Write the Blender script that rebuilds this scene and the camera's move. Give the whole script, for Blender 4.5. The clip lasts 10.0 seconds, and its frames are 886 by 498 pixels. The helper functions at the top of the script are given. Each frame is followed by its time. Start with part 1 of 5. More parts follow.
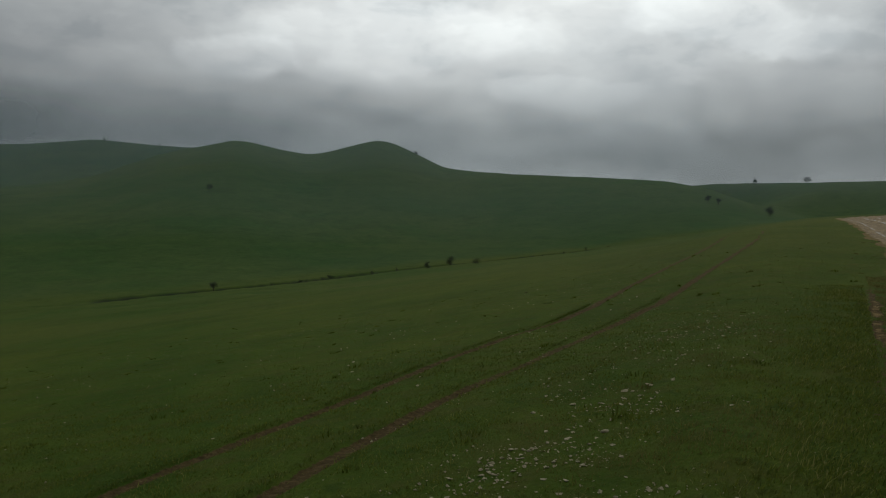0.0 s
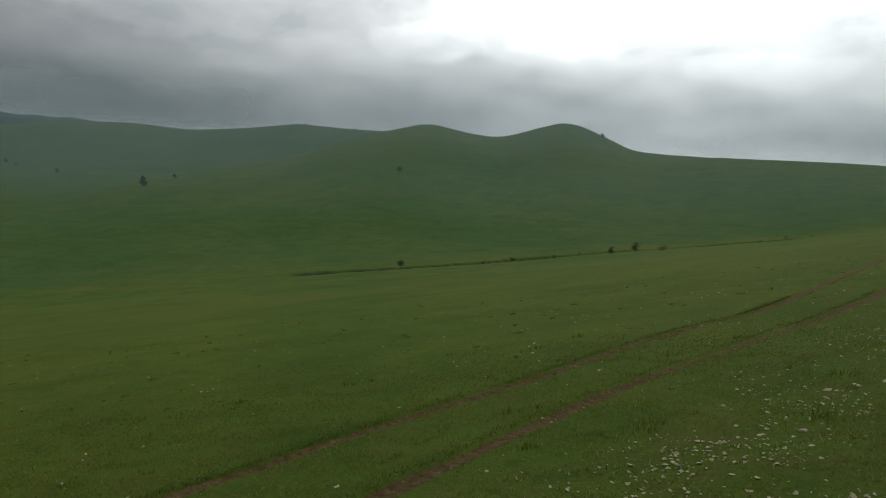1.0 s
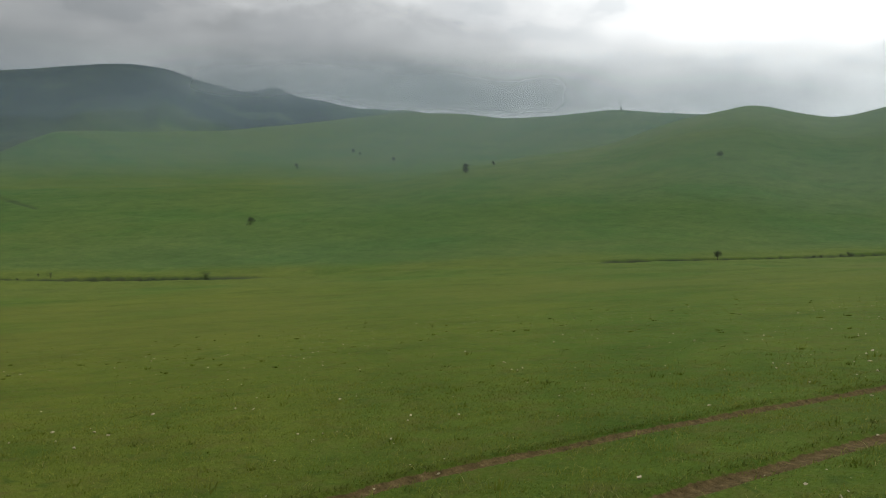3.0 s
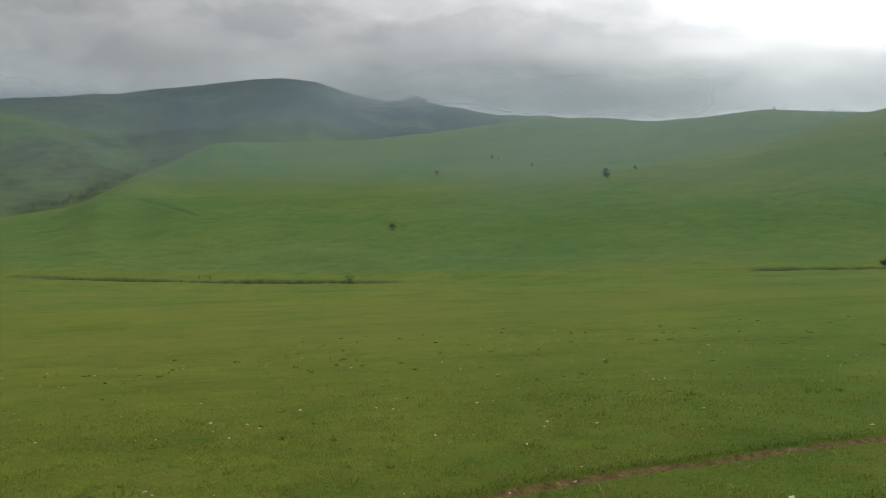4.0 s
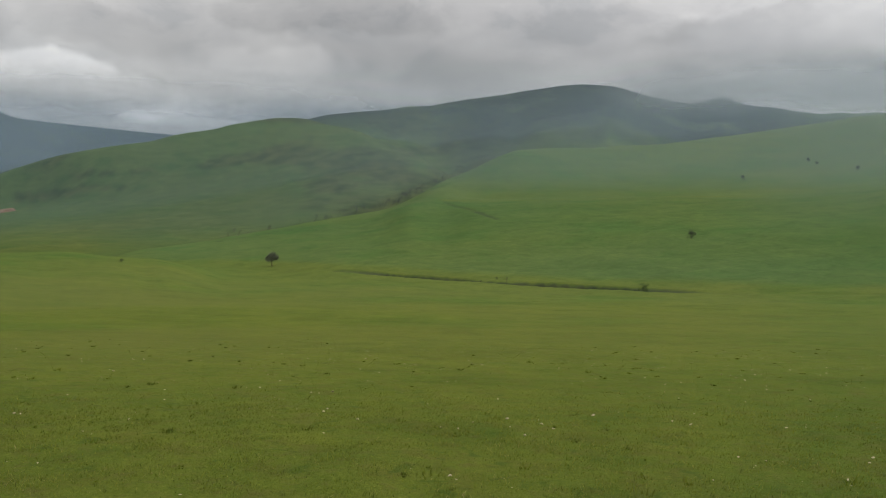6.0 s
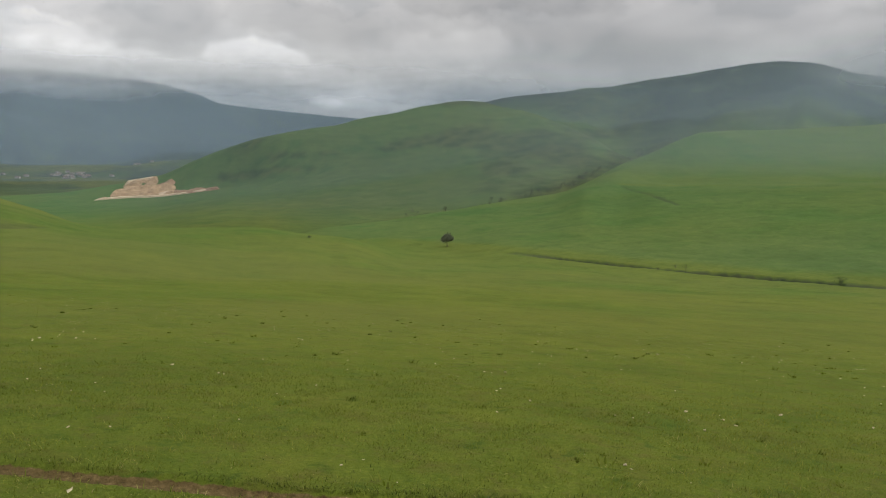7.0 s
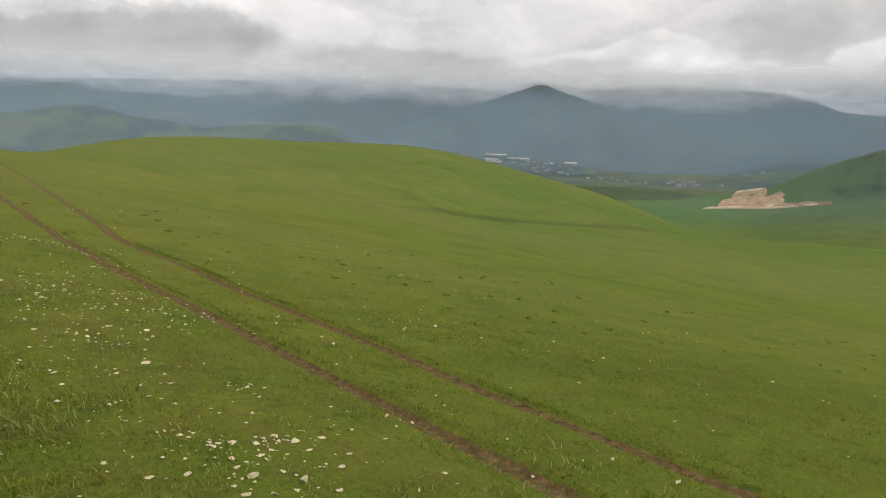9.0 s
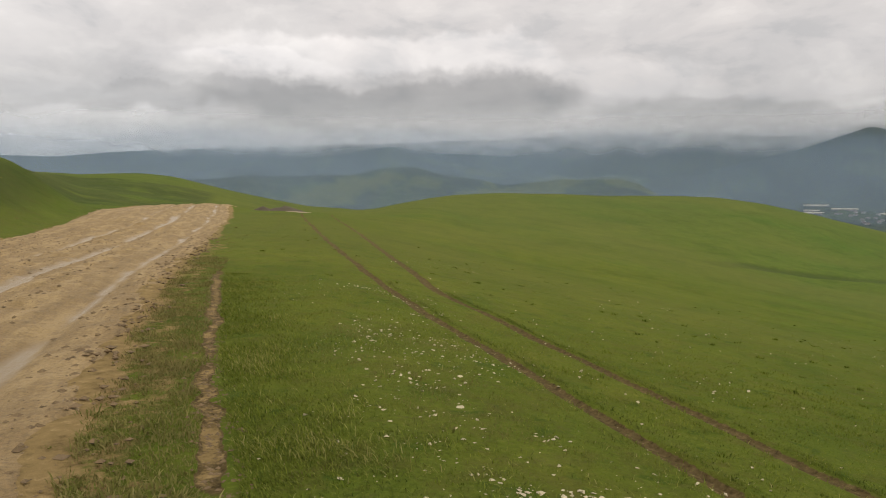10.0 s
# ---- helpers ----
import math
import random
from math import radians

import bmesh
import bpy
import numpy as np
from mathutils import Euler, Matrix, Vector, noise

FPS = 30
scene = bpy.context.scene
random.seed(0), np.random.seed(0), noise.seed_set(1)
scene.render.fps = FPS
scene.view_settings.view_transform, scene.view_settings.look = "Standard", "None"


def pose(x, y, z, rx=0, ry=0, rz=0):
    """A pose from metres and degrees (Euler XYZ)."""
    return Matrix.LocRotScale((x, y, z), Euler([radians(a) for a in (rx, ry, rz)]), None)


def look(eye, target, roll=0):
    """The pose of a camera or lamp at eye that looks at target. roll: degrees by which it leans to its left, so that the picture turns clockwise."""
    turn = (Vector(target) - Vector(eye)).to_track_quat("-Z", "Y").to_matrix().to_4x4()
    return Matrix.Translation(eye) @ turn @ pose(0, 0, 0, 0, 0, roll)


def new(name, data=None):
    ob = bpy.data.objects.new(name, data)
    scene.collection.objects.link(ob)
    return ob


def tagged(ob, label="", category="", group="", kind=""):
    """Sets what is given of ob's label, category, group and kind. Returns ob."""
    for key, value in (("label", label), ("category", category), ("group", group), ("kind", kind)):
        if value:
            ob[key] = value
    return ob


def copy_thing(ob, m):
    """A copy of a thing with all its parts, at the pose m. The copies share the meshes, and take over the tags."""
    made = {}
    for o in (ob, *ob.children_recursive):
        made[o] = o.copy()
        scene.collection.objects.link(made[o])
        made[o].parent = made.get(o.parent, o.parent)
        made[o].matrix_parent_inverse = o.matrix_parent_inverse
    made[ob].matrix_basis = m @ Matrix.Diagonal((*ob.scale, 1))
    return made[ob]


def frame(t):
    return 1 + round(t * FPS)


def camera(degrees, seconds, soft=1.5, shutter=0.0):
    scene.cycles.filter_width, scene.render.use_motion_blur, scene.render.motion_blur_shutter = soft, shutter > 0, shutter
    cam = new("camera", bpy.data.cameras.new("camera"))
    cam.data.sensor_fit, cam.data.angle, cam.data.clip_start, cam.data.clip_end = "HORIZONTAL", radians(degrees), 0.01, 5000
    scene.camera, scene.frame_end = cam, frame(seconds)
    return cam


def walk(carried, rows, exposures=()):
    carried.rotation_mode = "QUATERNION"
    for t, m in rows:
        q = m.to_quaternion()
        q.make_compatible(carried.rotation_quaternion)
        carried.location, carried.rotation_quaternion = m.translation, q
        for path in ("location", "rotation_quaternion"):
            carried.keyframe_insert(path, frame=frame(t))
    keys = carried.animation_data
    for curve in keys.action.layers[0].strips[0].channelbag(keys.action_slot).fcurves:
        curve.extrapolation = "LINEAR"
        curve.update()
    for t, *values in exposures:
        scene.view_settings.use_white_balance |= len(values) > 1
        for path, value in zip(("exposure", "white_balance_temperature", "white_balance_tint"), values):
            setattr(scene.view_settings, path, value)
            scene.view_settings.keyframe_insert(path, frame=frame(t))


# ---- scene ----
cam = camera(59.11, 10.0, soft=0.95)
EYE = 1.6
ROWS = [
    (0.0, -0.000, 0.001, 0.002, 87.38, -1.14, -0.11),
    (0.5, -0.016, -0.021, -0.013, 86.62, -1.73, 5.50),
    (1.0, -0.019, -0.024, -0.021, 85.78, -1.90, 13.28),
    (1.5, 0.008, -0.034, -0.013, 85.23, -1.60, 20.67),
    (2.0, 0.001, -0.046, -0.007, 84.59, -1.89, 26.21),
    (2.5, 0.013, -0.079, -0.017, 84.56, -2.08, 31.36),
    (2.7, 0.013, -0.083, -0.009, 84.29, -1.94, 33.14),
    (3.8, 0.019, -0.083, -0.006, 84.17, -1.29, 43.82),
    (4.0, 0.025, -0.084, -0.020, 84.23, -1.05, 45.94),
    (4.5, 0.031, -0.076, -0.024, 85.06, -1.33, 51.12),
    (5.0, 0.048, -0.081, -0.015, 86.09, -0.16, 54.93),
    (5.5, 0.048, -0.136, -0.024, 85.60, -1.23, 59.83),
    (5.7, 0.041, -0.147, -0.015, 84.93, -0.96, 63.07),
    (6.8, 0.021, -0.211, -0.033, 83.32, -0.98, 77.14),
    (7.0, 0.023, -0.217, -0.024, 82.86, -0.87, 80.07),
    (7.5, 0.038, -0.262, -0.026, 81.75, -1.53, 85.86),
    (8.0, 0.053, -0.339, -0.027, 81.30, -0.83, 96.02),
    (8.5, 0.073, -0.364, -0.039, 82.04, -1.40, 110.51),
    (9.0, 0.076, -0.377, -0.018, 82.77, -1.42, 122.55),
    (9.5, 0.122, -0.380, -0.003, 83.94, -0.46, 132.52),
    (10.0, 0.161, -0.390, -0.000, 86.37, -0.34, 144.20),
]
EXPOSURES = [(0.0, -2.35, 6450, 5), (1.0, -1.54, 6500, 5), (1.5, -1.44, 6550, 5), (2.0, -1.27, 6600, 6), (2.5, -1.0, 6650, 7), (4.5, -0.47, 6850, 10), (5.5, -0.52, 6900, 11), (7.0, -0.37, 6950, 12), (7.6, -0.22, 7000, 13), (9.0, -0.27, 7100, 13.5), (10.0, -0.55, 7200, 14.5)]
# world zero is the ground under the walker's feet; z = 0 there
walk(cam, [(t, pose(x, y, z + EYE, rx, ry, rz)) for t, x, y, z, rx, ry, rz in ROWS], EXPOSURES)


# ---- node helpers ----
def nodes_of(tree):
    tree.nodes.clear()

    def add(kind, **sets):
        n = tree.nodes.new(kind)
        for key, value in sets.items():
            if key in n.inputs:
                n.inputs[key].default_value = value
            else:
                setattr(n, key, value)
        return n
    return add, tree.links.new


def ramp(add, stops, interpolation="EASE"):
    n = add("ShaderNodeValToRGB")
    n.color_ramp.interpolation = interpolation
    els = n.color_ramp.elements
    while len(els) < len(stops):
        els.new(0.5)
    for e, (at, c) in zip(els, stops):
        e.position = at
        e.color = (*c, 1) if len(c) == 3 else c
    return n


# ---- sky: overcast, cloud deck seen in perspective ----
world = bpy.data.worlds.new("overcast_sky")
scene.world = world
world.use_nodes = True
add, link = nodes_of(world.node_tree)
SUN_AZ, SUN_EL = -18.0, 42.0     # bearing to the left of +y, height


def build_sky():
    coord = add("ShaderNodeTexCoord")
    sep = add("ShaderNodeSeparateXYZ")
    link(coord.outputs["Generated"], sep.inputs[0])

    def math_node(op, a, b=None, clamp=False):
        n = add("ShaderNodeMath", operation=op, use_clamp=clamp)
        for i, v in enumerate((a, b)):
            if v is None:
                continue
            if isinstance(v, (int, float)):
                n.inputs[i].default_value = v
            else:
                link(v, n.inputs[i])
        return n.outputs[0]
    up = math_node("MAXIMUM", sep.outputs["Z"], 0.0)
    flat = math_node("ADD", up, 0.34)
    cx = math_node("DIVIDE", sep.outputs["X"], flat)
    cy = math_node("DIVIDE", sep.outputs["Y"], flat)
    comb = add("ShaderNodeCombineXYZ")
    link(cx, comb.inputs[0])
    link(cy, comb.inputs[1])
    big = add("ShaderNodeTexNoise", Scale=1.05, Detail=5.0, Roughness=0.46, Distortion=0.3)
    link(comb.outputs[0], big.inputs["Vector"])
    small = add("ShaderNodeTexNoise", Scale=3.6, Detail=7.0, Roughness=0.54, Distortion=0.2)
    link(comb.outputs[0], small.inputs["Vector"])
    mixed = math_node("ADD", math_node("MULTIPLY", big.outputs[0], 0.58), math_node("MULTIPLY", small.outputs[0], 0.42))
    tone = ramp(add, [(0.33, (0.89, 0.91, 0.93)), (0.44, (0.95, 0.965, 0.98)), (0.54, (1.015, 1.022, 1.03)), (0.66, (1.08, 1.08, 1.08))])
    link(mixed, tone.inputs[0])

    def side(az, el):
        """How far a direction points to that bearing and height, -1 to 1."""
        b, e = radians(az), radians(el)
        d = add("ShaderNodeVectorMath", operation="DOT_PRODUCT")
        d.inputs[1].default_value = (-math.sin(b) * math.cos(e), math.cos(b) * math.cos(e), math.sin(e))
        link(coord.outputs["Generated"], d.inputs[0])
        return d.outputs["Value"]

    def times(a, b):
        n = add("ShaderNodeMix", data_type="RGBA", blend_type="MULTIPLY")
        n.inputs[0].default_value = 1.0
        link(a, n.inputs[6])
        link(b, n.inputs[7])
        return n.outputs[2]
    # brighter towards the zenith, as an overcast sky is; murk low down
    lift = ramp(add, [(0.0, (0.52, 0.56, 0.61)), (0.07, (0.60, 0.63, 0.67)), (0.14, (0.73, 0.74, 0.755)), (0.25, (0.95, 0.95, 0.95)), (0.55, (1.35, 1.35, 1.34)), (1.0, (1.6, 1.6, 1.58))], "LINEAR")
    link(up, lift.inputs[0])
    # thin cloud round the hidden sun, thick to its side
    glare = ramp(add, [(0.0, (1.1, 1.1, 1.1)), (0.25, (1.06, 1.06, 1.06)), (0.5, (0.92, 0.92, 0.92)), (0.75, (0.96, 0.96, 0.97)), (0.854, (1.25, 1.25, 1.26)), (0.933, (2.0, 2.0, 2.01)), (0.97, (2.95, 2.95, 2.95)), (1.0, (3.6, 3.6, 3.58))], "LINEAR")
    link(math_node("ADD", math_node("MULTIPLY", side(-8.0, 20.5), 0.5), 0.5), glare.inputs[0])
    # the larger billows and bellies of the cloud deck: bearing, height, half widths, how much brighter or darker
    wave = add("ShaderNodeTexNoise", Scale=5.0, Detail=8.0, Roughness=0.56)
    link(coord.outputs["Generated"], wave.inputs["Vector"])
    warp = add("ShaderNodeVectorMath", operation="SUBTRACT")
    link(wave.outputs["Color"], warp.inputs[0])
    warp.inputs[1].default_value = (0.5, 0.5, 0.5)
    bent = add("ShaderNodeVectorMath", operation="MULTIPLY_ADD")
    link(warp.outputs[0], bent.inputs[0])
    bent.inputs[1].default_value = (0.24, 0.24, 0.13)
    link(coord.outputs["Generated"], bent.inputs[2])
    total = 1.0
    for az, el, wide, high, gain, crisp in (
            (-4, 14.5, 20, 3.0, 0.16, 0), (3, 12.6, 11, 2.6, 0.14, 1), (-20, 12.8, 8, 1.8, 0.16, 1), (25, 9.3, 10, 3.6, -0.04, 1), (27, 11.0, 12, 4, 0.06, 0), (-25, 8.3, 9, 3.0, -0.14, 1), (4, 5.6, 22, 2.4, -0.14, 0), (6, 8.0, 9, 1.3, -0.12, 1), (-9, 8.6, 5, 1.2, 0.10, 1), (-14, 6.0, 5, 1.2, 0.08, 1), (-22, 5.0, 14, 2.4, -0.30, 0), (14, 10.5, 4, 1.6, 0.16, 1),
            (43, 8.5, 12, 2.6, -0.20, 1), (47, 12.5, 8, 1.5, -0.10, 1), (56, 10.2, 7, 1.6, -0.10, 1), (36, 6.2, 9, 1.6, -0.16, 0), (72, 10.5, 18, 4.0, -0.20, 0), (76, 11.0, 8, 1.8, -0.14, 1), (80, 7.0, 6, 1.4, 0.12, 1), (66, 7.5, 9, 1.5, -0.10, 0),
            (97, 5.4, 15, 1.5, 0.46, 1), (84, 4.4, 5, 0.9, 0.25, 1), (110, 6.6, 8, 1.3, 0.22, 1), (70, 8.0, 16, 2.2, -0.14, 0), (86, 4.7, 6, 1.0, 0.2, 1), (95, 9.0, 10, 1.6, -0.12, 1), (112, 10.5, 9, 2.0, 0.1, 0),
            (150, 9.6, 12, 1.7, 0.24, 1), (157, 8.6, 7, 1.0, 0.14, 1), (168, 4.6, 8, 1.2, 0.28, 1), (147, 6.7, 13, 2.3, -0.38, 1), (164, 6.4, 6, 0.9, -0.12, 1), (122, 6.2, 10, 1.3, -0.26, 1), (132, 8.6, 8, 1.5, 0.12, 1), (165, 8.0, 8, 1.2, -0.06, 1), (172, 11, 7, 3, 0.12, 0)):
        bb, ee = radians(az), radians(el)
        mid = Vector((-math.sin(bb) * math.cos(ee), math.cos(bb) * math.cos(ee), math.sin(ee)))
        along, rise = Vector((math.cos(bb), math.sin(bb), 0)), mid.cross(Vector((math.cos(bb), math.sin(bb), 0)))
        squares = None
        for axis, w in ((along, radians(wide)), (rise, radians(high))):
            d = add("ShaderNodeVectorMath", operation="DOT_PRODUCT")
            link(bent.outputs[0], d.inputs[0])
            d.inputs[1].default_value = axis / w
            q = math_node("SUBTRACT", d.outputs["Value"], axis.dot(mid) / w)
            q = math_node("MULTIPLY", q, q)
            squares = q if squares is None else math_node("ADD", squares, q)
        front = math_node("GREATER_THAN", side(az, el), 0.3)
        body = math_node("EXPONENT", math_node("MULTIPLY", squares, -1.0))
        if crisp:       # a cloud with an edge of its own
            edge = add("ShaderNodeMapRange", interpolation_type="SMOOTHSTEP")
            edge.inputs[1].default_value, edge.inputs[2].default_value = 0.26, 0.54
            link(body, edge.inputs[0])
            body = edge.outputs[0]
        blob = math_node("MULTIPLY", body, math_node("MULTIPLY", front, gain))
        total = math_node("ADD", blob, total)
    grey = add("ShaderNodeCombineColor")
    for i in range(3):
        link(total, grey.inputs[i])
    # puffs: the torn, rounded lumps of the cloud base
    squat = add("ShaderNodeMapping")
    squat.inputs["Scale"].default_value = (1.0, 1.0, 2.1)
    link(coord.outputs["Generated"], squat.inputs[0])
    lumps = add("ShaderNodeTexNoise", Scale=9.0, Detail=8.0, Roughness=0.56, Distortion=0.25)
    link(squat.outputs[0], lumps.inputs["Vector"])
    puffs = ramp(add, [(0.34, (0.84, 0.853, 0.866)), (0.47, (0.975, 0.975, 0.98)), (0.56, (1.045, 1.045, 1.045)), (0.66, (1.13, 1.13, 1.127))])
    link(lumps.outputs[0], puffs.inputs[0])
    colour = times(times(times(times(tone.outputs[0], lift.outputs[0]), glare.outputs[0]), grey.outputs[0]), puffs.outputs[0])
    clouds = add("ShaderNodeBackground", Strength=1.0)
    link(colour, clouds.inputs[0])
    sky = add("ShaderNodeTexSky", sky_type="NISHITA", sun_disc=False, sun_elevation=radians(SUN_EL), sun_rotation=radians(-SUN_AZ))
    clear = add("ShaderNodeBackground", Strength=0.02)
    link(sky.outputs[0], clear.inputs[0])
    both = add("ShaderNodeAddShader")
    link(clouds.outputs[0], both.inputs[0])
    link(clear.outputs[0], both.inputs[1])
    out = add("ShaderNodeOutputWorld")
    link(both.outputs[0], out.inputs[0])


build_sky()
sun = new("sun", bpy.data.lights.new("sun", "SUN"))
sun.data.energy, sun.data.angle, sun.data.color = 0.9, radians(25), (1.0, 0.97, 0.92)
a, e = radians(SUN_AZ), radians(SUN_EL)
sun.matrix_world = look((-math.sin(a) * math.cos(e) * 50, math.cos(a) * math.cos(e) * 50, math.sin(e) * 50), (0, 0, 0))

